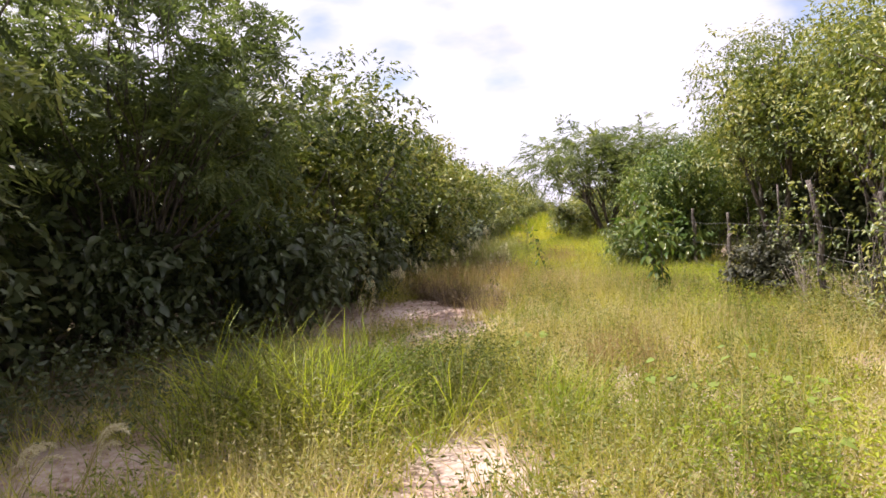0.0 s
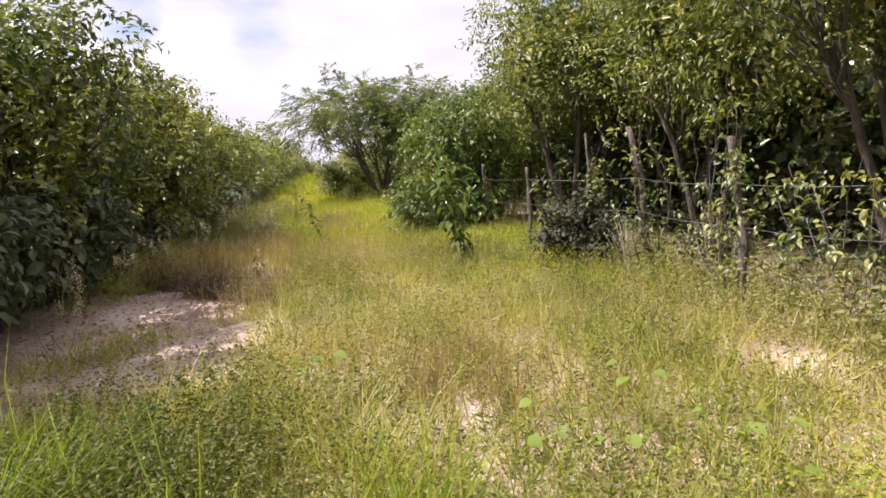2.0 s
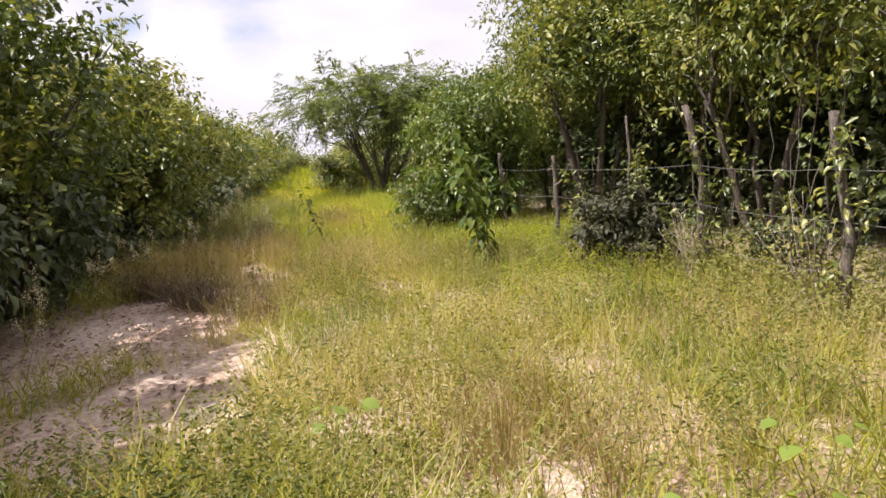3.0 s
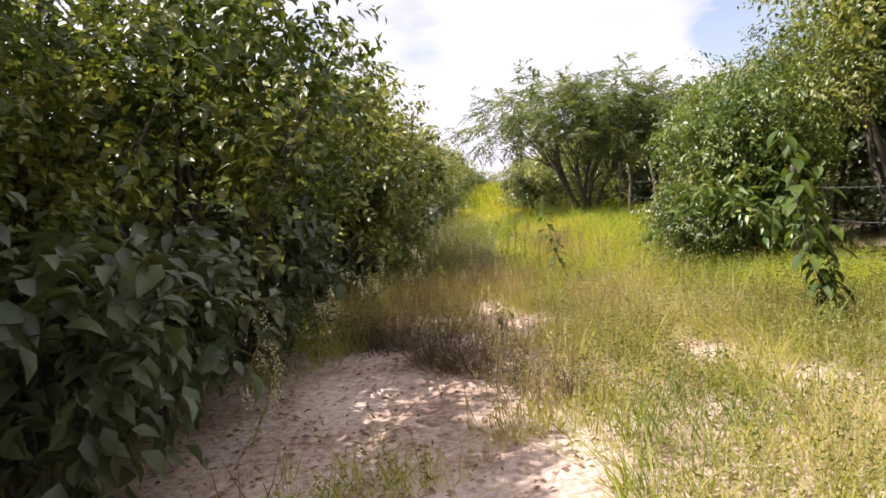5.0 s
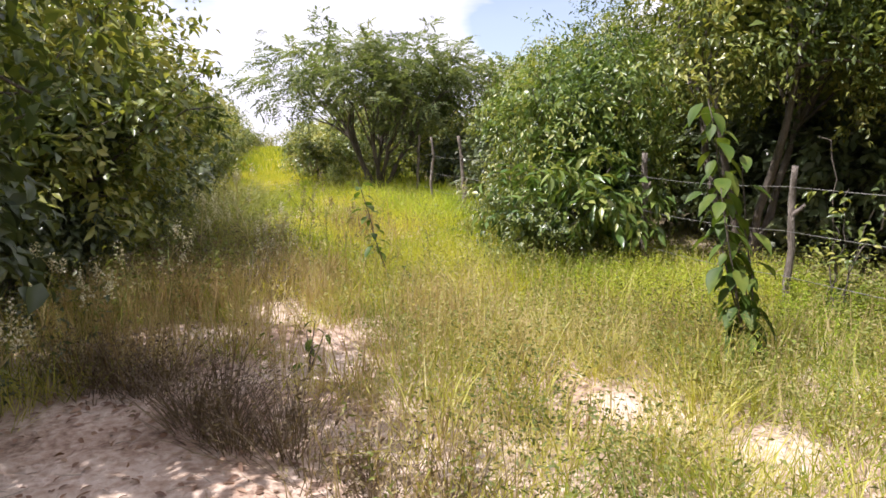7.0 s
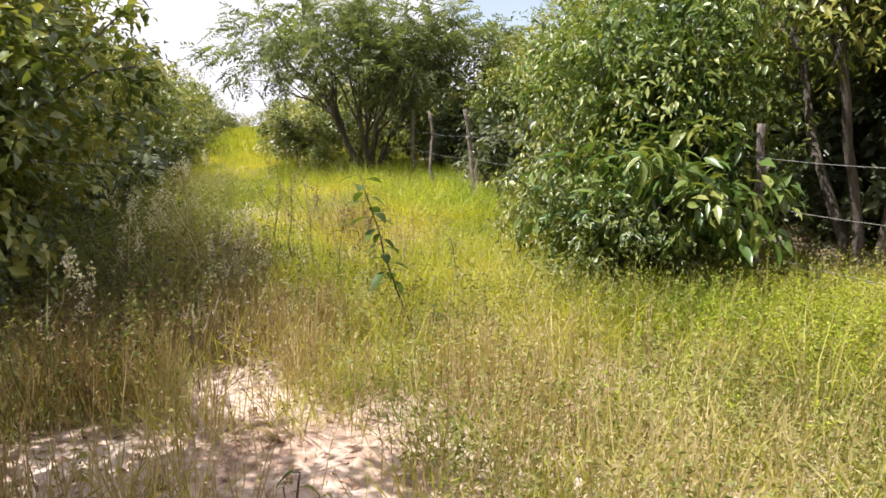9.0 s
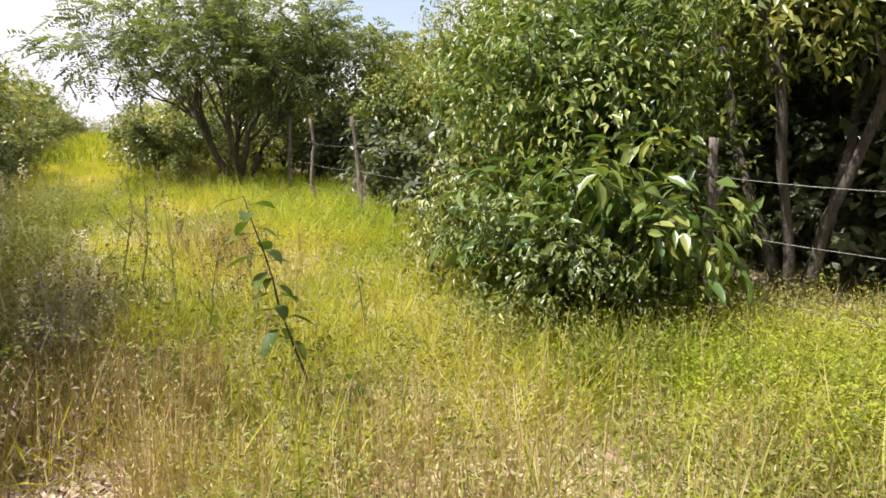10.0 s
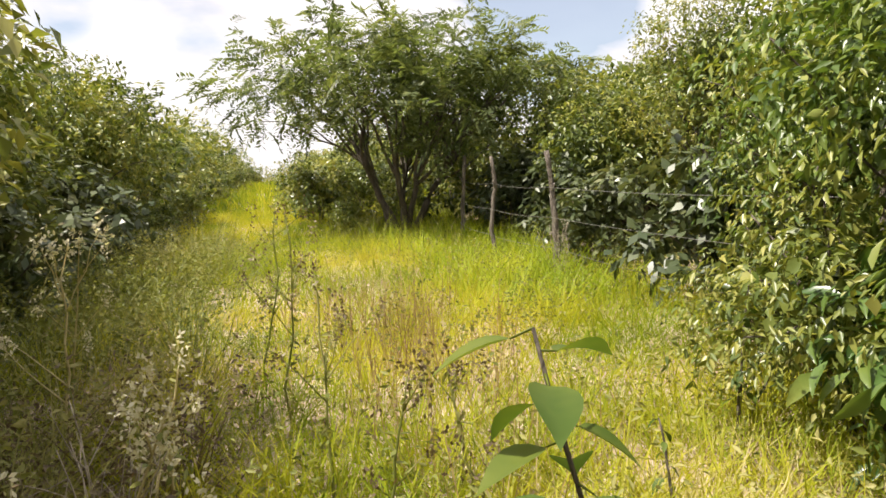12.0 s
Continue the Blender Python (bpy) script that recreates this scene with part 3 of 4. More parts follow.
# ---- trees: right-hand side, behind the fence ----
right_a = broad_tree("broadleaf_tree", "tall broadleaf tree with yellow-green sunlit leaves", 31, 5.4, 2.1, 1.5, 18000, 0.098, 4, 0.06, group=G_R, lobes=30, shape=LANCE, aspect=0.42, spread=0.28, droop=0.45)
right_b = broad_tree("broadleaf_tree", "dense broadleaf tree with dark shaded lower branches", 32, 4.9, 1.9, 1.3, 16000, 0.095, 3, 0.06, group=G_R, lobes=28, shape=LANCE, aspect=0.4, spread=0.28, droop=0.5)
seat(right_a, 5.3, 8.2)
seat(right_b, 5.1, 11.6, 70)
for x, y, turn, s, src in ((5.9, 4.6, 150, 1.0, right_b), (6.3, 0.8, 40, 1.0, right_a), (4.1, 14.9, 190, 0.98, right_a), (5.6, 13.3, 75, 0.92, right_b), (5.9, 15.9, 215, 0.95, right_b), (4.3, 17.9, 20, 0.8, right_b),
                           (4.3, 20.6, 110, 0.74, right_b), (4.6, 23.6, 230, 0.9, broad_c), (5.2, 26.6, 30, 1.05, broad_c)):
    place(src, x, y, turn, s)
for x, y0, y1, step in ((8.0, 2.0, 34, 2.4), (11.3, -2, 34, 4.6), (14.6, 8, 46, 3.4)):
    for y in np.arange(y0, y1, step):
        place(back_a, x + rr.uniform(-0.4, 0.4), y, rr.uniform(0, 360), rr.uniform(0.85, 1.1))
acacia = feather_tree("feathery_tree", "spreading feathery-leaved tree on several dark leaning trunks", 41, 4.7, 3.4, 1.7, 3700, 0.34, 6, 0.085, 18, z_split=1.5, lean=0.6)
seat(acacia, 1.35, 27.0, 0, 0.97)
for x, y, s in ((5.2, 30.5, 1.1), (4.4, 34.5, 1.0), (4.8, 39.0, 1.1), (4.6, 44.0, 1.1), (5.0, 50.0, 1.2), (5.2, 57.0, 1.2), (5.6, 66.0, 1.3), (6.0, 78.0, 1.4), (3.4, 28.4, 0.75), (1.6, 29.4, 0.5)):
    place(far_a, x, y, rr.uniform(0, 360), s)
# light green shrubs that narrow the lane further on
lane_shrub = broad_tree("shrub", "low yellow-green shrub at the edge of the grassy lane", 16, 1.7, 0.95, 0.02, 2600, 0.11, 4, 0.02, group="lane shrubs", category="shrub", spread=0.2, limbs=12, shape=DIAMOND)
seat(lane_shrub, -0.3, 29.5)
for x, y, s in ((0.2, 27.4, 0.5), (-0.6, 33.0, 0.9), (0.8, 31.0, 1.1), (0.3, 34.5, 1.1), (0.9, 38.0, 1.3), (0.6, 42.5, 1.2), (1.2, 47.0, 1.4), (0.9, 53.0, 1.4), (1.6, 60.0, 1.6), (1.2, 68.0, 1.6), (2.2, 36.0, 1.4), (2.6, 43.0, 1.6),
                (-3.4, 25.5, 0.6), (-3.3, 30.0, 0.7), (-3.5, 38.0, 0.8), (-3.2, 47.0, 0.9), (-2.9, 62.0, 1.0)):
    place(lane_shrub, x, y, rr.uniform(0, 360), s)
# low scrub that closes the lane far ahead
for i in range(20):
    place(far_a, -32 + i * 3.4 + rr.uniform(-1, 1), 108 + rr.uniform(0, 14), rr.uniform(0, 360), rr.uniform(0.7, 1.1))
# unseen trees added behind the start of the walk, to shape the light there
for x, y in ((-3.2, -7.5), (3.8, -7.0), (6.8, -3.4), (-8.4, -4.0), (0.4, -9.5)):
    place(back_a, x, y, rr.uniform(0, 360), 1.0)

# ---- bushes ----
leafy_bush = broad_tree("bush", "large-leaved dark green bush standing before the fence", 51, 1.65, 0.95, 0.02, 1900, 0.165, 6, 0.022, M_BIG, FOLD, 16, 8, 0.34, "bush", droop=0.75, spread=0.17)
seat(leafy_bush, 1.65, 14.7)
scrub_tree = broad_tree("scrub_tree", "bushy scrub tree with hanging narrow yellow-green leaves", 55, 3.3, 1.55, 0.3, 15000, 0.092, 6, 0.03, M_SCRUB, lobes=34, shape=LANCE, aspect=0.4, droop=0.5, spread=0.26)
seat(scrub_tree, 2.15, 15.55, 0, 0.82, 0.95)
place(scrub_tree, 3.3, 17.6, 140, 0.9)
near_shrub = broad_tree("shrub", "small-leaved yellow-green shrub grown through a larger bush", 17, 1.7, 0.95, 0.02, 3400, 0.075, 5, 0.015, group="lane shrubs", category="shrub", spread=0.16, limbs=20, lobes=16, per=11, aspect=0.36, droop=0.7, shape=LANCE)
seat(near_shrub, 1.15, 14.5, 0, 0.7)
for x, y, t, s in ((1.85, 14.8, 130, 0.85), (1.35, 15.6, 300, 1.2), (1.75, 16.7, 60, 0.9)):
    place(near_shrub, x, y, t, s, label="small-leaved yellow-green shrub grown through a larger bush")
place(leafy_bush, 1.95, 15.3, 150, 0.9, label="leafy green bush tangled in the wire fence")
dark_bush = broad_tree("bush", "low dark dense bush at the foot of a fence post", 52, 0.95, 0.5, 0.02, 3200, 0.07, 6, 0.012, M_DUSKY, OVAL, 14, 12, 0.5, "bush", spread=0.12)
seat(dark_bush, 2.6, 10.4, 0, 1.0, 1.1)
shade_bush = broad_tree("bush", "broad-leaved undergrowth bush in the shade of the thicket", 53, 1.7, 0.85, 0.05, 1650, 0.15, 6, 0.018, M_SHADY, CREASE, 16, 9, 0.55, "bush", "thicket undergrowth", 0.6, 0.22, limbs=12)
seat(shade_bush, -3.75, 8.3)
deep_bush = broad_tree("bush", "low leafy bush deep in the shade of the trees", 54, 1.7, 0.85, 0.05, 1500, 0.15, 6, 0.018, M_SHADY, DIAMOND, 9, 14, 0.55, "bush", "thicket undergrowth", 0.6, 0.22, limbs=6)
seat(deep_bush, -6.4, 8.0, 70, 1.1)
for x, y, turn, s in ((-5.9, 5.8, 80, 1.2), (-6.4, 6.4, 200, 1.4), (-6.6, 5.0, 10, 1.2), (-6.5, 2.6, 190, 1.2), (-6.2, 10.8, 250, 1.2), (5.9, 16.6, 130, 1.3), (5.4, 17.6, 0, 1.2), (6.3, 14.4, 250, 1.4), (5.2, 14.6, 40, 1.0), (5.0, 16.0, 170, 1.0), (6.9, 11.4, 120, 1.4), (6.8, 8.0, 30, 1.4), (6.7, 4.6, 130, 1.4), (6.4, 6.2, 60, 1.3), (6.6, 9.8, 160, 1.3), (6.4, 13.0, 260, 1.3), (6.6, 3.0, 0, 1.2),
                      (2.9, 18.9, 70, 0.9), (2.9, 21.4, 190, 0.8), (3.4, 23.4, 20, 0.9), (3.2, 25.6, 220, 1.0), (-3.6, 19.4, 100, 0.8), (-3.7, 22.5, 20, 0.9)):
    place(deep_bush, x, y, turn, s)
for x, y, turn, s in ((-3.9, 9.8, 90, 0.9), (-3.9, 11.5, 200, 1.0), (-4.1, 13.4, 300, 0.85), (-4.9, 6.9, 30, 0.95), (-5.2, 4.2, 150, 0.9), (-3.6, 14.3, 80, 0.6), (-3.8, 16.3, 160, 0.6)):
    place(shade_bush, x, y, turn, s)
for x, y, turn, s in ((4.0, 6.0, 15, 0.55), (4.0, 4.3, 250, 0.8), (3.7, 9.1, 140, 0.4)):
    place(shade_bush, x, y, turn, s, label="broad-leaved scrub bush just behind the wire fence")

# ---- fence ----
POSTS = [(3.6, 3.9, 1.65, 3, 0), (3.35, 5.9, 1.6, -2, 2), (3.16, 7.75, 1.55, -3, 1), (3.1, 9.5, 1.72, -5, 3), (2.52, 12.3, 1.32, 0, 0), (2.32, 14.2, 1.4, -2, 2),
         (2.2, 16.4, 1.6, 2, 0), (2.15, 21.0, 1.6, -5, 2), (1.9, 22.8, 1.55, -2, 0), (2.0, 25.0, 1.6, 2, 0)]


def fence_post(x, y, h, lean, tilt, seed, thick=0.044):
    rng = np.random.default_rng(seed)
    ob = thing("fence_post", "crooked weathered grey wooden fence post in tall grass", "fence post", x, y, float(ground_z(x, y)), "posts of the wire fence")
    top = np.array([math.sin(radians(lean)) * h, math.sin(radians(tilt)) * h, h])
    line = bent((0, 0, -0.2), top, 12, 0.035, rng)
    put("shaft", [tube(line, thick, thick * 0.72, 9, 0.16, rng)], M_POST, ob)
    a = line[8]
    put("branch_stub", [tube(bent(a, a + np.array([rng.uniform(-0.12, 0.12), -0.06, 0.1]), 4, 0.05, rng), 0.028, 0.012, 6, 0.15, rng)], M_POST, ob)
    return line


lines = [fence_post(*p, 200 + i, 0.036 if i in (4, 8) else 0.044) for i, p in enumerate(POSTS)]
for k, h in enumerate((0.4, 0.78, 1.15)):
    wire = thing("fence_wire", "thin dull barbed wire strung between wooden posts", "fence wire", group="wires of the fence")
    rng = np.random.default_rng(300 + k)
    for i in range(len(POSTS) - 1):
        ends = []
        for j in (i, i + 1):
            x, y = POSTS[j][:2]
            ln = lines[j]
            q = np.array([np.interp(h, ln[:, 2], ln[:, c]) for c in (0, 1)])
            ends.append(np.array([x + q[0] - 0.06, y + q[1], float(ground_z(x, y)) + h]))
        put("strand", [tube(bent(ends[0], ends[1], 9, 0.002, rng, -0.03), 0.0028, 0.0028, 4)], M_WIRE, wire)

stake = thing("stake", "thin crooked dry stake leaning by the fence", "stake", 2.9, 10.8, float(ground_z(2.9, 10.8)))
put("pole", [tube(bent((0, 0, -0.1), (0.02, 0.05, 1.72), 9, 0.03, rr), 0.02, 0.014, 6, 0.15, rr)], M_POST, stake)



def climber(x, y, h, reach, leaves, size, seed, label):
    """Thin stems that scramble up a post and out along the wires, with loose sprays of leaves."""
    rng = np.random.default_rng(seed)
    ob = thing("climber", label, "climbing plant", x, y, float(ground_z(x, y)), "climbers on the fence")
    per = 7
    for i in range(5):
        tip = np.array([rng.normal(-0.05, 0.14), rng.uniform(-1, 1) * reach, h * rng.uniform(0.55, 1.1)])
        line = bent((0, 0, -0.05), tip, 10, 0.09, rng, 0.15)
        put("stem", [tube(line, 0.007, 0.003, 5, 0.1, rng)], M_BARK, ob, smooth=True)
        m = max(2, leaves // (5 * per))
        f = rng.uniform(0.25, 1.0, m)
        c = np.stack([np.interp(f, np.linspace(0, 1, 10), line[:, k]) for k in range(3)], 1) + rng.normal(0, 0.06, (m, 3))
        put("foliage", [leaf_clumps(rng, c, unit(rng.normal(0, 1, (m, 3)) + [-0.8, -0.4, 0.1]), per, size, 0.5, 0.16, CREASE, 0.5)], M_BROAD, ob)["kind"] = "stuff"
    return ob


for i, (x, y, h, reach, n) in enumerate(((3.1, 7.9, 1.7, 0.5, 150), (3.2, 6.6, 1.3, 0.7, 190), (3.05, 9.3, 1.8, 0.6, 210), (3.0, 10.6, 1.6, 0.6, 170), (3.35, 5.4, 1.2, 0.6, 150), (2.75, 12.0, 1.5, 0.4, 130), (3.4, 8.6, 2.1, 0.6, 170))):
    climber(x, y, h, reach, int(n * 1.3), 0.075, 700 + i, "scrambling climber with yellow-green leaves on the wire fence")

# ---- saplings ----


def sapling(name, label, x, y, h, bend, leaves, size, seed, stems=1, mat=None, start=0.25, stem_r=0.009, taper=0.45, aspect=0.52, lift=0.0):
    rng = np.random.default_rng(seed)
    ob = thing(name, label, "sapling", x, y, float(ground_z(x, y)))
    for s in range(stems):
        top = np.array([bend[0], bend[1], h]) * (rng.uniform(0.42, 0.9) if s else 1.0) + (rng.normal(0, 0.17, 3) * [1, 1, 0] if s else 0)
        line = bent((rng.normal(0, 0.02), rng.normal(0, 0.02), -0.05), top, 10, 0.014, rng)
        put("stem", [tube(line, stem_r, 0.003, 6, 0.1, rng)], M_BARK, ob, smooth=True)
        n = leaves if stems == 1 else leaves // 2 if s == 0 else max(3, leaves // (2 * stems - 2))
        f = np.linspace(start, 1.0, n)
        p = np.stack([np.interp(f, np.linspace(0, 1, 10), line[:, c]) for c in range(3)], 1)
        th = np.arange(n) * 2.4 + rng.uniform(0, 6)
        out = np.stack([np.cos(th), np.sin(th), rng.uniform(-0.7, 0.15, n)], 1)
        L = size * rng.uniform(0.6, 1.15, n) * (1.1 - taper * f)
        for i in range(n):
            a = p[i]
            b = a + unit(out[i]) * L[i] * 0.3
            v, t = scatter(SMOOTH, b[None], out[i][None] + [[0, 0, -0.55 + lift * f[i] ** 2]], np.array([[out[i][0], out[i][1], 1.2]]) + rng.normal(0, 0.2, (1, 3)), L[i:i + 1], L[i:i + 1] * aspect)
            put("leaf", [(v, t), tube([a, (a + b) / 2, b], 0.0025, 0.0015, 3)], mat or M_SAP, ob, smooth=True)
    return ob


sapling("sapling", "leafy sapling with large drooping green leaves in grass", 1.3, 11.14, 1.72, (-0.28, 0.25), 116, 0.18, 61, 5, start=0.1, taper=0.1, aspect=0.52)
sapling("sapling", "thin single-stemmed sapling with a few dark hanging leaves", -0.5, 14.12, 1.12, (-0.41, -0.19), 22, 0.15, 62, 1, start=0.4, taper=0.2, aspect=0.46, lift=0.75)
sapling("sapling", "small pale green young plant before the bush", 1.95, 14.1, 0.55, (0.05, 0.0), 14, 0.17, 63, 3, start=0.3, mat=M_ROUND)
sapling("sapling", "small reddish-green young plant on bare sand", -1.5, 11.85, 0.34, (0.05, 0.0), 12, 0.13, 64, 3, start=0.3)

sapling("sapling", "low wilting seedling with drooping brownish leaves", -0.56, 13.62, 0.34, (0.04, 0.02), 7, 0.12, 65, 1, start=0.5)
sapling("sapling", "small seedling with thin leaves in bright lane grass", 0.08, 15.1, 0.5, (-0.06, 0.05), 9, 0.09, 66, 1, start=0.4)
sapling("sapling", "young shrub with dark drooping leaf clusters beside a bush", 0.98, 16.0, 0.85, (0.05, 0.0), 34, 0.11, 67, 3, start=0.45, aspect=0.42)


def bare_branch(x, y, z, seed):
    """A crooked leafless branch that pokes out of a bush, and reaches down to its foot."""
    rng = np.random.default_rng(seed)
    ob = thing("bare_branch", "crooked pale leafless branch poking out of a bush", "branch", x, y, float(ground_z(x, y)))
    line = np.concatenate([bent((0, 0, -0.05), (0.1, 0.05, z), 10, 0.06, rng), bent((0.06, -0.05, z + 0.06), (-0.16, -0.3, z + 0.16), 6, 0.16, rng)])
    put("limb", [tube(line, 0.024, 0.009, 6, 0.12, rng)], M_STICK, ob, smooth=True)
    put("twig", [tube(bent(line[11], line[11] + np.array([0.16, -0.22, -0.1]), 6, 0.2, rng), 0.012, 0.005, 5, 0.1, rng)], M_STICK, ob, smooth=True)


bare_branch(2.05, 14.9, 1.95, 71)

# ---- grass ----
rng = np.random.default_rng(70)
x, y, fan, tall = fanned(*sown(9800, -3.6, 3.9, 1.2, 16.5, rng, 0.34), 11, 0.05, rng)
h = (0.27 + 0.14 * fbm(x, y, 0.9, 4.0)) * tall * rng.uniform(0.5, 1.3, len(x))
grass = put("grass", [blades(x, y, rng, h, 0.0065, 0.24, BLADE2, fan)], M_GRASS)
tagged(grass, "knee-high yellow-green grass covering the lane", "grass", kind="stuff")
x, y, fan, tall = fanned(*sown(9200, -3.4, 3.2, 13.3, 34, rng, 0.04), 11, 0.06, rng)
h = (0.3 + 0.12 * fbm(x, y, 0.7, 4.0)) * tall * rng.uniform(0.5, 1.3, len(x))
lush = put("lush_grass", [blades(x, y, rng, h, 0.007, 0.26, BLADE2, fan)], M_LUSH)
tagged(lush, "bright green sunlit grass further along the lane", "grass", kind="stuff")
x, y = sown(19000, -2.6, 3.9, 1.3, 16.5, rng, 0.3)
short = put("short_grass", [scatter(DIAMOND, np.stack([x, y, ground_z(x, y) - 0.01], 1), np.stack([rng.normal(0, 0.7, len(x)), rng.normal(0, 0.7, len(x)), np.ones(len(x))], 1), rng.normal(0, 1, (len(x), 3)), 0.17 * rng.uniform(0.4, 1.3, len(x)), 0.011)], M_GRASS)
tagged(short, "short matted yellow-green grass over sandy soil", "grass", kind="stuff")
x, y, fan, tall = fanned(*sown(2400, -4.5, 5.0, -7, 1.3, rng, 0.3), 8, 0.05, rng)
start = put("start_grass", [blades(x, y, rng, 0.28 * tall * rng.uniform(0.5, 1.3, len(x)), 0.008, 0.2, BLADE2, fan)], M_GRASS)
tagged(start, "yellow-green grass where the walk begins", "grass", kind="stuff")
# the dark blade colour carries part of the shade behind the fence
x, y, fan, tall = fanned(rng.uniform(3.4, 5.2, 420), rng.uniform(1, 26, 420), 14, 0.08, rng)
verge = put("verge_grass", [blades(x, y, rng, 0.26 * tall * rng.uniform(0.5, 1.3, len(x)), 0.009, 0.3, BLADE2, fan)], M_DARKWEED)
tagged(verge, "low grass behind the fence with shade in its dark green", "grass", kind="stuff")
x, y = sown(26000, -6, 7, 33, 110, rng)
farg = put("far_grass", [blades(x, y, rng, 0.45 * rng.uniform(0.6, 1.5, len(x)), 0.04)], M_LUSH)
tagged(farg, "distant bright yellow-green grass of the lane", "grass", kind="stuff")
x, y, fan, tall = fanned(rng.uniform(-3.8, -1.75, 190), rng.uniform(12.6, 25, 190), 34, 0.09, rng)
k = rng.uniform(0, 1, len(x)) > bareness(x, y)
edge = put("edge_grass", [blades(x[k], y[k], rng, (0.62 * tall * rng.uniform(0.5, 1.2, len(x)))[k], 0.008, 0.2, BLADE3, fan[k])], M_WEED)
tagged(edge, "tall uneven grass tufts along the shaded thicket edge", "grass", kind="stuff")


def seeded_stalks(x, y, rng, h, stalk_mat, name, label):
    """Dry stalks that carry small spikes along the upper third."""
    n = len(x)
    p = np.stack([x, y, ground_z(x, y) - 0.02], 1)
    way = unit(np.stack([rng.normal(0, 0.2, n), rng.normal(0, 0.2, n), np.ones(n)], 1))
    k = 4
    s = np.tile(np.linspace(0.55, 1.0, k), n)
    pp = np.repeat(p, k, axis=0) + np.repeat(way * h[:, None], k, axis=0) * s[:, None]
    al = np.repeat(way, k, axis=0) * 0.8 + rng.normal(0, 0.6, (n * k, 3))
    soup = [scatter(DIAMOND, p, way, rng.normal(0, 1, (n, 3)), h, 0.0058), scatter(DIAMOND, pp, al, rng.normal(0, 1, (n * k, 3)), 0.027, 0.0055)]
    ob = put(name, soup, stalk_mat)
    return tagged(ob, label, "grass", kind="stuff")


x, y = sown(10500, -2.6, 3.9, 1.4, 14.4, rng, 0.6)
seeded_stalks(x, y, rng, 0.36 * rng.uniform(0.6, 1.4, len(x)), M_DRY, "dry_grass", "straw-coloured dry grass stalks with small seed spikes")
x, y = tuft_centres(rng.uniform(-3.3, -1.0, 80), rng.uniform(11.2, 15.0, 80), 38, 0.11, rng)
k = rng.uniform(0, 1, len(x)) > bareness(x, y)
seeded_stalks(x[k], y[k], rng, 0.42 * rng.uniform(0.6, 1.3, k.sum()), M_RED, "rusty_grass", "reddish-brown dry grass at the shaded edge of the sand")


x, y = rng.uniform(-3.4, -1.3, 320), rng.uniform(11.7, 14.2, 320)
seeded_stalks(x, y, rng, 0.34 * rng.uniform(0.5, 1.4, 320), M_DRY, "sand_grass", "sparse straw-coloured dry grass growing in bare sand")


def weeds(x, y, rng, h, size, per, mat, name, label):
    n = len(x)
    p = np.repeat(np.stack([x, y, ground_z(x, y)], 1), per, axis=0)
    hh = np.repeat(h, per)
    f = rng.uniform(0.15, 1, n * per)
    off = np.repeat(rng.normal(0, 0.3, (n, 2)), per, axis=0)
    p[:, :2] += off * (f * hh)[:, None] + rng.normal(0, 0.02, (n * per, 2))
    p[:, 2] += f * hh
    d = rng.normal(0, 1, (n * per, 3)) * [1, 1, 0.5]
    ob = put(name, [scatter(LANCE, p, d, rng.normal(0, 0.8, (n * per, 3)) + [0, 0, 0.8], size * rng.uniform(0.5, 1.4, n * per), size * 0.45)], mat)
    return tagged(ob, label, "weeds", kind="stuff")


x, y = tuft_centres(*sown(3600, -2.4, 3.9, 1.4, 15, rng, 0.7), 4, 0.07, rng)
weeds(x, y, rng, 0.33 * rng.uniform(0.5, 1.4, len(x)), 0.031, 11, M_WEED, "weeds", "fine-leaved grey-green weeds among the grass")
x, y = rng.normal(-1.0, 0.34, 640), rng.normal(5.25, 0.38, 640)
weeds(x, y, rng, 0.4 * rng.uniform(0.4, 1.3, len(x)), 0.03, 18, M_DARKWEED, "dark_weeds", "patch of low dark green weeds beside bare sand")
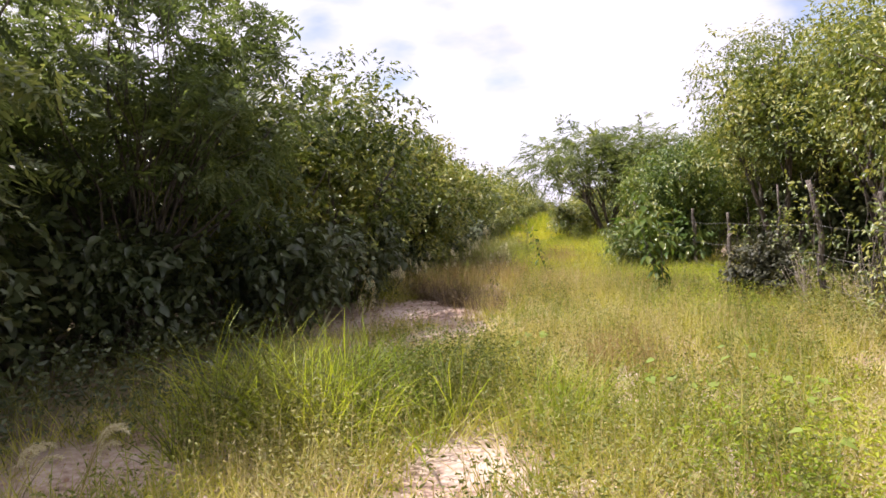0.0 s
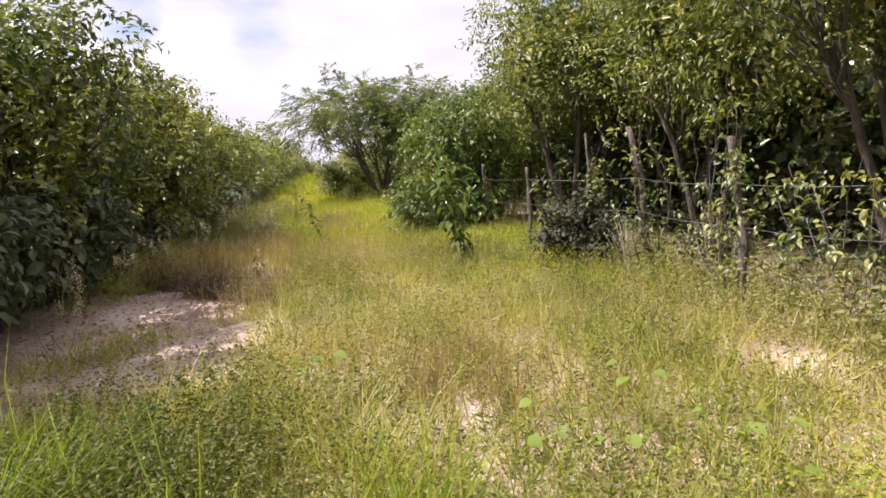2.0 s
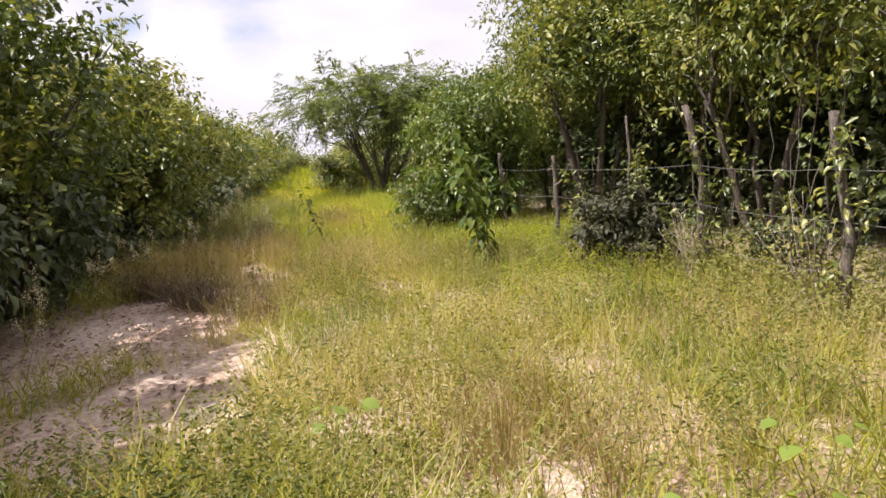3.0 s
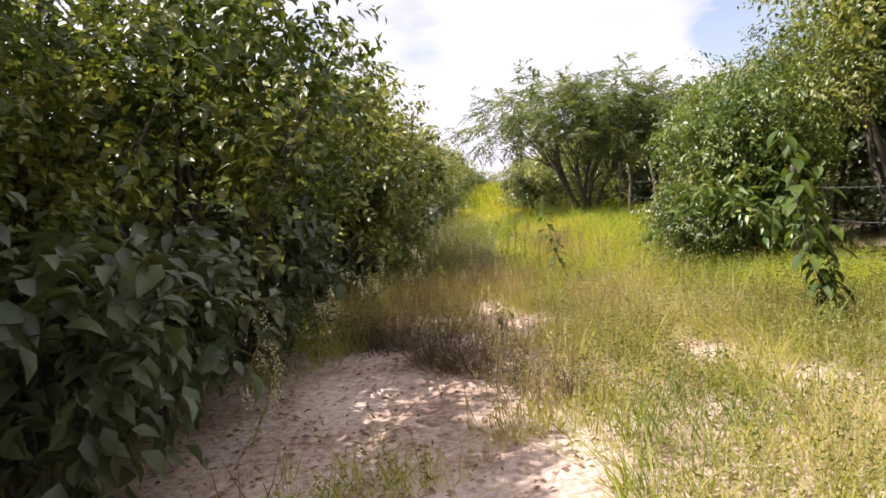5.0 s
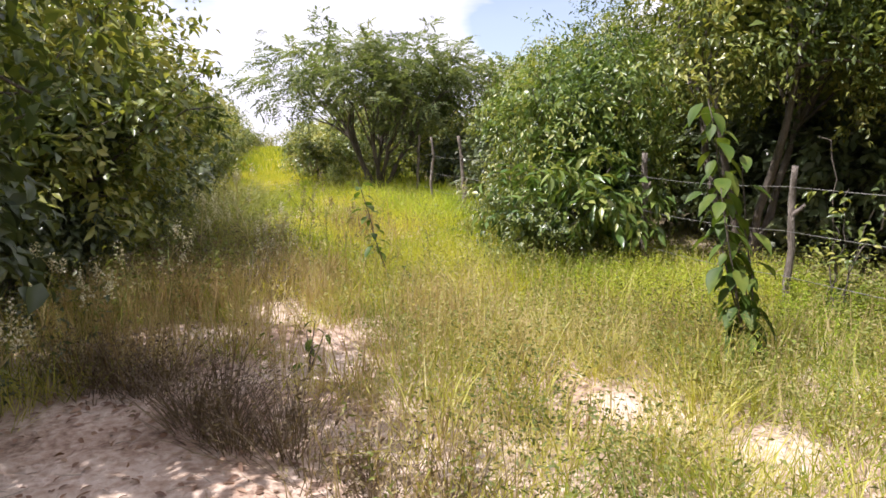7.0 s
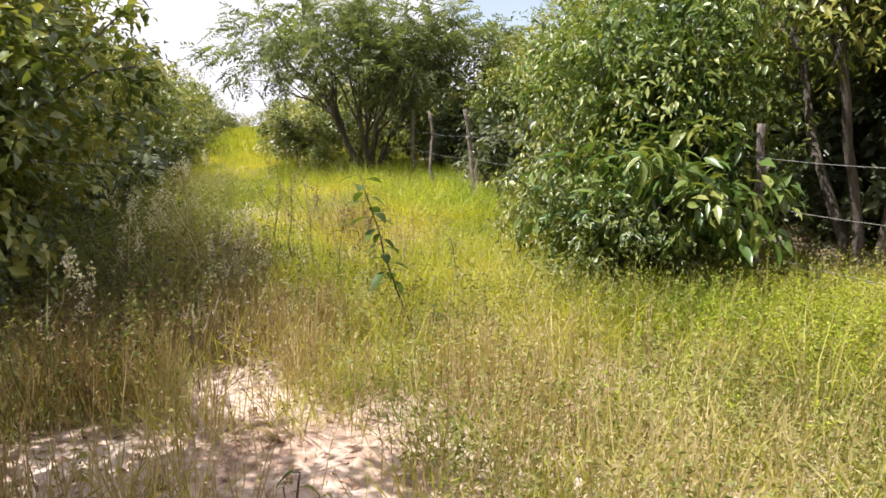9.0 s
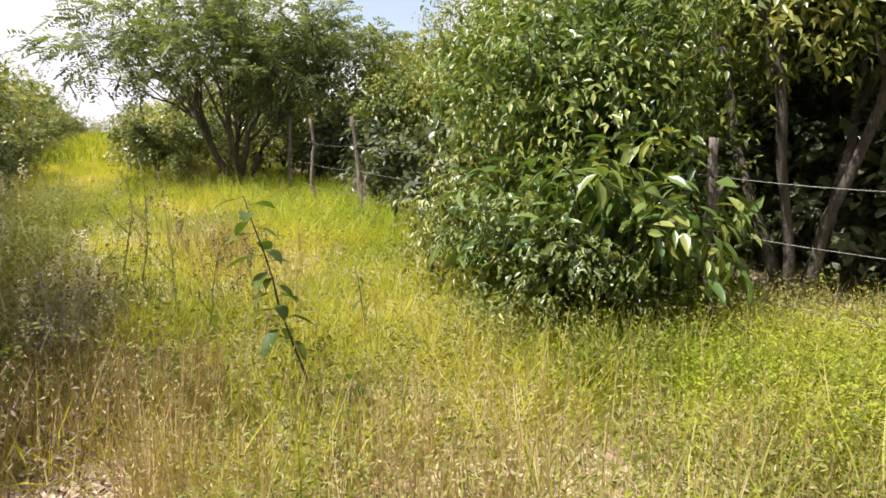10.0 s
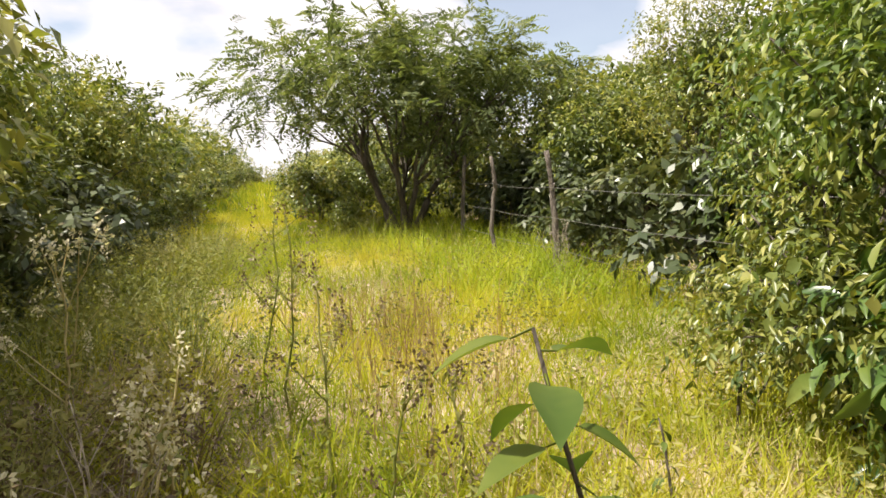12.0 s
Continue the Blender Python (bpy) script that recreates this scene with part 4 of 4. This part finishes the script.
# drifts of small-leaved weeds: centre, half widths, plants, height, leaf, material
for cx, cy, rx, ry, count, h, size, mat, name, label in (
        (-1.5, 6.3, 0.4, 0.4, 130, 0.36, 0.034, M_DARKWEED, "olive_weeds", "dark olive small-leaved weeds at the edge of the sand"),
        (-0.35, 6.7, 0.5, 0.7, 190, 0.34, 0.03, M_WEED, "sage_weeds", "pale olive weeds mixed into the lane grass"),
        (0.55, 4.3, 0.5, 0.6, 520, 0.32, 0.026, M_WEED, "grey_weeds", "pale greyish small-leaved weeds over dry grass"),
        (1.3, 3.7, 0.4, 0.5, 260, 0.36, 0.036, M_GREEN, "bright_weeds", "bright green leafy weeds in the lane grass"),
        (2.0, 12.9, 0.7, 0.6, 1500, 0.36, 0.028, M_GREEN, "lime_weeds", "dense lime-green small-leaved weeds before the fence"),
        (2.8, 12.2, 0.4, 0.7, 300, 0.34, 0.03, M_GREEN, "fence_foot_weeds", "lime-green weeds at the foot of the fence"),
        (0.8, 11.9, 0.6, 0.5, 330, 0.3, 0.026, M_WEED, "pale_weeds", "pale dusty weeds over sandy ground"),
        (3.0, 7.0, 0.5, 1.1, 300, 0.42, 0.032, M_WEED, "post_weeds", "olive weeds round the foot of fence posts"),
        (1.9, 9.6, 0.6, 0.7, 380, 0.34, 0.026, M_GREEN, "meadow_weeds", "yellow-green fine weeds before a dark bush")):
    x, y = rng.normal(cx, rx, count), rng.normal(cy, ry, count)
    k = rng.uniform(0, 1, count) > bareness(x, y)
    weeds(x[k], y[k], rng, h * rng.uniform(0.35, 1.3, k.sum()), size, 16, mat, name, label)
x, y, fan, tall = fanned(*sown(330, -2.0, 3.2, 4.4, 13.8, rng, 0.5), 20, 0.05, rng)
coarse = put("meadow_tufts", [blades(x, y, rng, 0.44 * tall * rng.uniform(0.5, 1.2, len(x)), 0.0075, 0.3, BLADE3, fan)], M_GRASS)
tagged(coarse, "taller coarse grass tufts standing out of the meadow", "grass", kind="stuff")
# wiry brown stems with small seed grains, in drifts
for cx, cy, rx, ry, count, h, mat, name, label in (
        (0.35, 6.2, 0.2, 0.35, 600, 0.36, M_RED, "brown_grass", "brown dry grass patch beside bare sand"),
        (-0.2, 12.7, 0.6, 0.7, 1000, 0.4, M_RED, "wiry_grass", "brownish wiry grass stems with small seed grains"),
        (0.9, 11.6, 0.7, 0.6, 1300, 0.34, M_DRY, "straw_grass", "straw-coloured wiry grass over sandy ground"),
        (-1.35, 10.6, 0.25, 0.9, 900, 0.32, M_RED, "sand_edge_grass", "reddish-brown stems along the edge of the sand"),
        (-2.25, 13.3, 0.5, 0.4, 1300, 0.42, M_RED, "russet_grass", "russet dry grass at the edge of the shade"),
        (-0.45, 17.6, 0.4, 1.2, 700, 0.5, M_RED, "lane_stems", "brownish stems standing in the bright lane grass"),
        (1.5, 7.8, 1.1, 0.8, 1500, 0.3, M_DRY, "pale_grass", "bleached dry grass stems in the open meadow")):
    x, y = tuft_centres(rng.normal(cx, rx, count // 6), rng.normal(cy, ry, count // 6), 6, 0.04, rng)
    k = rng.uniform(0, 1, len(x)) > bareness(x, y) * 0.9
    seeded_stalks(x[k], y[k], rng, h * rng.uniform(0.5, 1.35, k.sum()), mat, name, label)
x, y = tuft_centres(*sown(700, -2.4, 2.6, 14, 24, rng, 0.8), 4, 0.09, rng)
weeds(x, y, rng, 0.45 * rng.uniform(0.4, 1.4, len(x)), 0.036, 11, M_WEED, "lane_weeds", "pale leafy weeds scattered through the lane grass")
s = rng.uniform(0, 1, 31)
cx, cy = -2.95 + 1.85 * s + rng.normal(0, 0.13, 31), 12.05 - 0.8 * s - 1.8 * s * s + rng.normal(0, 0.13, 31)
x, y = tuft_centres(cx, cy, 7, 0.08, rng)
weeds(x, y, rng, 0.36 * rng.uniform(0.4, 1.2, len(x)), 0.03, 12, M_RUSTLEAF, "rusty_weeds", "dark reddish-brown weed tufts at the edge of the sand")
x, y, fan, tall = fanned(cx, cy, 60, 0.075, rng)
stems = put("rusty_stems", [blades(x, y, rng, 0.36 * tall * rng.uniform(0.5, 1.2, len(x)), 0.005, 0.2, BLADE3, fan)], M_RUSTLEAF)
tagged(stems, "dark brown dry stems in tufts by the sand", "grass", kind="stuff")
x, y = rng.uniform(-3.6, -1.9, 800), rng.uniform(12.8, 23, 800)
k = rng.uniform(0, 1, 800) > bareness(x, y) + 0.1
weeds(x[k], y[k], rng, 0.5 * rng.uniform(0.4, 1.4, k.sum()), 0.045, 16, M_WEED, "edge_weeds", "olive green weeds in the shade beside the lane")
# thicket shade is partly put into this darker blade colour
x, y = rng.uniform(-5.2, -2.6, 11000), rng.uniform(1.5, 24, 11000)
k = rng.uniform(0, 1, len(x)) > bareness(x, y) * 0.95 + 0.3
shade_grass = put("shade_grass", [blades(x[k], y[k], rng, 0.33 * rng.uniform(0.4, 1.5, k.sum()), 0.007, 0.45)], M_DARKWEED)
tagged(shade_grass, "thin grass under the thicket with shade in its dark green", "grass", kind="stuff")
for count, mat, name, label in ((58, M_GREEN, "tall_grass", "clump of tall bright green grass"), (56, M_DARKWEED, "coarse_grass", "coarse dark green grass mixed into a tall clump")):
    x, y, fan, tall = fanned(rng.normal(-1.98, 0.4, count), rng.normal(4.65, 0.42, count), 28, 0.07, rng)
    clump = put(name, [blades(x, y, rng, 0.6 * tall * rng.uniform(0.45, 1.2, len(x)), 0.0085, 0.3, BLADE, fan)], mat)
    tagged(clump, label, "grass", kind="stuff")
x, y = rng.normal(-1.75, 0.5, 420), rng.normal(4.3, 0.5, 420)
weeds(x, y, rng, 0.46 * rng.uniform(0.4, 1.2, len(x)), 0.034, 14, M_DARKWEED, "clump_weeds", "leafy weeds grown through the tall grass clump")
x, y, fan, tall = fanned(rng.normal(-0.12, 0.13, 16), rng.normal(4.75, 0.25, 16), 22, 0.06, rng)
tuft = put("upright_grass", [blades(x, y, rng, 0.5 * tall * rng.uniform(0.45, 1.2, len(x)), 0.0075, 0.2, BLADE3, fan)], M_GREEN)
tagged(tuft, "upright yellow-green grass tuft beside a patch of sand", "grass", kind="stuff")
x, y, fan, tall = fanned(rng.normal(2.0, 0.6, 330), rng.normal(12.9, 0.6, 330), 14, 0.05, rng)
lime = put("lime_grass", [blades(x, y, rng, 0.34 * tall * rng.uniform(0.5, 1.2, len(x)), 0.006, 0.25, BLADE3, fan)], M_GREEN)
tagged(lime, "lime-green grass patch in front of the fence", "grass", kind="stuff")
x, y, fan, tall = fanned(rng.uniform(-1.3, 1.5, 260), rng.uniform(14.2, 19.0, 260), 14, 0.07, rng)
golden = put("golden_grass", [blades(x, y, rng, 0.38 * tall * rng.uniform(0.5, 1.2, len(x)), 0.0065, 0.25, BLADE3, fan)], M_LUSH)
tagged(golden, "golden-green grass filling the middle of the lane", "grass", kind="stuff")
# blades coloured darker to add to the shade beneath the trees
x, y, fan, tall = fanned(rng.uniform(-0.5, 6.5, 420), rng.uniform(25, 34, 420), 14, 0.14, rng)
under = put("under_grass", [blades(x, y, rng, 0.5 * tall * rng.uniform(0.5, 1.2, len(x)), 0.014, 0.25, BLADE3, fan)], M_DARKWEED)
tagged(under, "grass under spreading trees with shade in its dark green", "grass", kind="stuff")
x, y, fan, tall = fanned(rng.uniform(0.5, 2.6, 250), rng.uniform(18.8, 26.3, 250), 20, 0.1, rng)
fresh = put("fresh_grass", [blades(x, y, rng, 0.5 * tall * rng.uniform(0.5, 1.2, len(x)), 0.011, 0.2, BLADE3, fan)], M_GREEN)
tagged(fresh, "fresh bright green grass at the foot of the fence", "grass", kind="stuff")
x, y = tuft_centres(rng.uniform(-2.9, -1.55, 54), rng.uniform(13.5, 16.6, 54), 8, 0.12, rng)
weeds(x, y, rng, 0.55 * rng.uniform(0.4, 1.2, len(x)), 0.034, 14, M_RUSTLEAF, "brown_weeds", "dead brown weeds standing at the shaded lane edge")
x, y, fan, tall = fanned(rng.uniform(-2.9, -1.5, 42), rng.uniform(13.5, 16.6, 42), 36, 0.1, rng)
stems = put("brown_stems", [blades(x, y, rng, 0.55 * tall * rng.uniform(0.5, 1.2, len(x)), 0.0055, 0.25, BLADE3, fan)], M_RUSTLEAF)
tagged(stems, "dry brown stems in tufts along the lane edge", "grass", kind="stuff")
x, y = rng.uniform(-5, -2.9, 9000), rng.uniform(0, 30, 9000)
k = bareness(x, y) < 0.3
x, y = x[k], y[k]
weeds(x[::4], y[::4], rng, 0.5 * rng.uniform(0.3, 1.3, len(x[::4])), 0.06, 10, M_SHADY, "shade_weeds", "undergrowth at the foot of the thicket with shade in its green")
x, y = rng.uniform(2.6, 3.8, 1500), rng.uniform(2, 25, 1500)
k = (y < 13.4) | (y > 16.5)
x, y = x[k], y[k]
weeds(x, y, rng, 0.5 * rng.uniform(0.3, 1.3, len(x)), 0.055, 10, M_WEED, "fence_weeds", "leafy weeds along the wire fence")
# dark-leaved scrub added to deepen the shade on the ground under the trees
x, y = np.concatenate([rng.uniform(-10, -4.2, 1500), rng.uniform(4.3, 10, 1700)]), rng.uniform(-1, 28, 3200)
weeds(x, y, rng, 0.8 * rng.uniform(0.3, 1.3, len(x)), 0.11, 10, M_SHADY, "shade_scrub", "leafy scrub under the trees with shade in its dark colour")
n = 12000
x, y = rng.uniform(-9, 9, n), rng.uniform(-2, 28, n)
k = (x < -1.2) | (x > 2.9)
x, y = x[k], y[k]
n = len(x)
p = np.stack([x, y, ground_z(x, y) + 0.012], 1)
lit = put("leaf_litter", [scatter(OVAL, p, rng.normal(0, 1, (n, 3)) * [1, 1, 0.1], rng.normal(0, 0.2, (n, 3)) + [0, 0, 1], 0.05 * rng.uniform(0.4, 1.3, n), 0.025)], M_LITTER)
tagged(lit, "scattered brown dead leaves on sandy ground", "leaf litter", kind="stuff")

n = 1500
x, y = rng.uniform(-3.9, -1.1, n), rng.uniform(6.6, 13.4, n)
p = np.stack([x, y, ground_z(x, y) + 0.014], 1)
fallen = put("fallen_leaves", [scatter(FOLD, p, rng.normal(0, 1, (n, 3)) * [1, 1, 0.15], rng.normal(0, 0.35, (n, 3)) + [0, 0, 1], 0.055 * rng.uniform(0.5, 1.3, n), 0.024)], M_LITTER)
tagged(fallen, "curled brown fallen leaves on bare sand", "leaf litter", kind="stuff")
n = 260
x, y = rng.uniform(-3.8, -1.1, n), rng.uniform(6.6, 13.4, n)
p = np.stack([x, y, ground_z(x, y) + 0.01], 1)
bits = put("fallen_twigs", [tube(bent(q, q + np.array([*rng.normal(0, 0.07, 2), 0.006]), 4, 0.08, rng), 0.003, 0.0015, 4) for q in p], M_STICK)
tagged(bits, "small dry twigs scattered over bare sand", "twigs", kind="stuff")


def weed_stalk(x, y, h, bend, seed, seed_mat, heads, stem_mat=M_DRY):
    """A tall weed gone to seed: a bent stem, side branches, a fluffy head on each end."""
    rng = np.random.default_rng(seed)
    ob = thing("weed_stalk", "tall dry weed stalk with pale seed heads in grass" if seed_mat is M_SEED else "tall green-brown weed stalk with small dark seed heads", "weed", x, y, float(ground_z(x, y)), "weeds gone to seed")
    line = bent((0, 0, -0.04), (bend[0], bend[1], h), 9, 0.04, rng)
    put("stem", [tube(line, 0.008, 0.003, 5, 0.1, rng)], stem_mat, ob)
    tips = [line[-1]]
    for i in range(heads):
        f = rng.uniform(0.3, 0.9)
        a = np.array([np.interp(f, np.linspace(0, 1, 9), line[:, c]) for c in range(3)])
        th = rng.uniform(0, 6.28)
        b = a + np.array([math.cos(th), math.sin(th), rng.uniform(0.7, 1.5)]) * h * rng.uniform(0.12, 0.24)
        put("side_branch", [tube(bent(a, b, 5, 0.05, rng), 0.0035, 0.0015, 4)], stem_mat, ob)
        tips.append(b)
    for tip in tips:
        n = 44 if seed_mat is M_SEED else 24
        p = tip + rng.normal(0, 1, (n, 3)) * [0.016, 0.016, 0.042]
        put("seed_head", [scatter(DIAMOND, p, rng.normal(0, 1, (n, 3)) + [0, 0, 0.6], rng.normal(0, 1, (n, 3)), 0.023, 0.012)], seed_mat, ob)["kind"] = "stuff"
    n = 26
    f = rng.uniform(0.15, 0.95, n)
    p = np.stack([np.interp(f, np.linspace(0, 1, 9), line[:, c]) for c in range(3)], 1)
    put("leaves", [scatter(OVAL, p, rng.normal(0, 1, (n, 3)), rng.normal(0, 0.4, (n, 3)) + [0, 0, 1], 0.05 * rng.uniform(0.5, 1.3, n), 0.018)], M_WEED, ob)["kind"] = "stuff"


for i, (x, y, h, bx, by) in enumerate(((-1.84, 14.9, 0.92, -0.26, 0.05), (-1.8, 14.95, 0.7, 0.25, 0.1), (-2.3, 15.3, 0.8, -0.12, 0.1), (-2.1, 16.2, 1.1, 0.02, 0.0), (-2.5, 15.0, 0.8, 0.1, 0.1),
                                        (-1.7, 15.6, 0.7, 0.1, 0.1), (-1.5, 15.1, 0.6, -0.1, 0.1), (-2.4, 17.2, 1.0, 0.1, 0.0), (-2.7, 13.6, 0.7, 0.2, 0.1), (-3.2, 11.3, 0.6, 0.2, 0.0), (-2.9, 12.2, 0.65, 0.1, 0.0), (-3.4, 10.2, 0.6, 0.15, 0.0), (-3.1, 9.4, 0.5, 0.2, 0.1), (-3.3, 12.6, 0.6, 0.1, 0.1))):
    weed_stalk(x, y, h, (bx, by), 400 + i, M_SEED, 5)
for i, (x, y, h, bx, by) in enumerate(((-1.05, 15.7, 0.95, -0.05, 0.1), (-0.95, 15.2, 0.7, 0.1, 0.0), (-1.2, 16.6, 1.15, 0.0, 0.0), (-0.75, 15.0, 0.5, 0.1, 0.0), (-0.5, 15.6, 0.6, -0.1, 0.1), (-1.35, 17.5, 1.1, 0.1, 0.0))):
    weed_stalk(x, y, h, (bx, by), 430 + i, M_RUSTLEAF, 6, M_WEED)


def round_weed(x, y, size, seed):
    """A low plant with a few round leaves on short stalks."""
    rng = np.random.default_rng(seed)
    ob = thing("round_leaved_weed", "low light green weed with round leaves among grass", "weed", x, y, float(ground_z(x, y)), "round-leaved weeds")
    for i in range(rng.integers(4, 7)):
        th = i * 2.4 + rng.uniform(0, 0.5)
        b = np.array([math.cos(th), math.sin(th), 0]) * rng.uniform(0.05, 0.16) + [0, 0, rng.uniform(0.16, 0.36)]
        put("leaf_stalk", [tube(bent((0, 0, -0.02), b, 4, 0.05, rng), 0.003, 0.002, 4)], M_ROUND, ob)
        L = np.array([size * rng.uniform(0.6, 1.1)])
        put("leaf", [scatter(SMOOTH, b[None], np.array([[math.cos(th), math.sin(th), -0.2]]), np.array([[0.2 * math.cos(th), 0.2 * math.sin(th), 1.0]]) + rng.normal(0, 0.25, (1, 3)), L, L * 0.9)], M_ROUND, ob, smooth=True)


for i, (x, y) in enumerate(((0.61, 5.27), (0.87, 5.13), (1.21, 4.84), (0.4, 5.19), (-0.5, 6.51), (1.13, 3.5), (1.47, 3.94), (1.24, 5.57), (-2.02, 5.26), (1.3, 4.6), (1.5, 4.9))):
    round_weed(x, y, 0.085, 500 + i)


def plume(x, y, seed):
    """A tuft of arching dry stems with pale feathery heads."""
    rng = np.random.default_rng(seed)
    ob = thing("dry_plume_grass", "arching dry grass stems with pale feathery plumes", "grass tuft", x, y, float(ground_z(x, y)))
    for i in range(4):
        th = rng.uniform(-0.5, 0.7)
        s = np.linspace(0, 1, 12)[:, None]
        reach, top = rng.uniform(0.25, 0.4), rng.uniform(0.3, 0.46)
        line = np.concatenate([s * reach * math.cos(th), s * reach * math.sin(th), top * np.sin(s * 1.9) - 0.02], 1)
        put("stem", [tube(line, 0.003, 0.0012, 4)], M_DRY, ob)
        n = 160
        f = rng.uniform(0.45, 1, n)
        p = np.stack([np.interp(f, s[:, 0], line[:, c]) for c in range(3)], 1)
        d = np.stack([np.full(n, math.cos(th)), np.full(n, math.sin(th)), np.full(n, -0.3)], 1) + rng.normal(0, 0.5, (n, 3))
        put("plume", [scatter(DIAMOND, p, d, rng.normal(0, 1, (n, 3)), 0.03, 0.004)], M_SEED, ob)["kind"] = "stuff"


plume(-2.9, 2.9, 601)
plume(-2.75, 3.25, 602)


def dry_brush(x, y, h, count, seed, label):
    rng = np.random.default_rng(seed)
    ob = thing("dry_brush", label, "brushwood", x, y, float(ground_z(x, y)))
    for i in range(count):
        th = rng.uniform(0, 6.28)
        tip = np.array([math.cos(th) * rng.uniform(0.1, 0.45), math.sin(th) * rng.uniform(0.1, 0.3), rng.uniform(0.6, 1.0)]) * h
        line = bent(rng.normal(0, 0.02, 3) * [1, 1, 0], tip, 7, 0.05, rng)
        put("twig", [tube(line, 0.005, 0.0015, 4)] + [tube(bent(line[k], line[k] + rng.normal(0, 0.08, 3) + [0, 0, 0.1], 4, 0.05, rng), 0.0025, 0.001, 3) for k in (3, 4, 5)], M_STICK, ob)


dry_brush(2.85, 9.35, 0.9, 16, 611, "fan of pale dry twigs beside a fence post")
dry_brush(-1.95, 13.85, 0.5, 5, 612, "few broken dry twigs standing in grass")
dry_brush(-1.75, 15.2, 0.7, 8, 613, "pale dry brushwood standing in tall grass")
dry_brush(2.0, 20.6, 0.8, 9, 614, "dry pale brushwood round a crooked fence post")
dry_brush(3.1, 8.05, 1.0, 9, 615, "grey dead twigs tangled round a fence post")
dry_brush(3.35, 6.5, 1.2, 12, 616, "bare pale branches tangled in the fence wires")
dry_brush(-1.7, 15.1, 0.55, 9, 617, "pale bent dry twigs lying over grass")
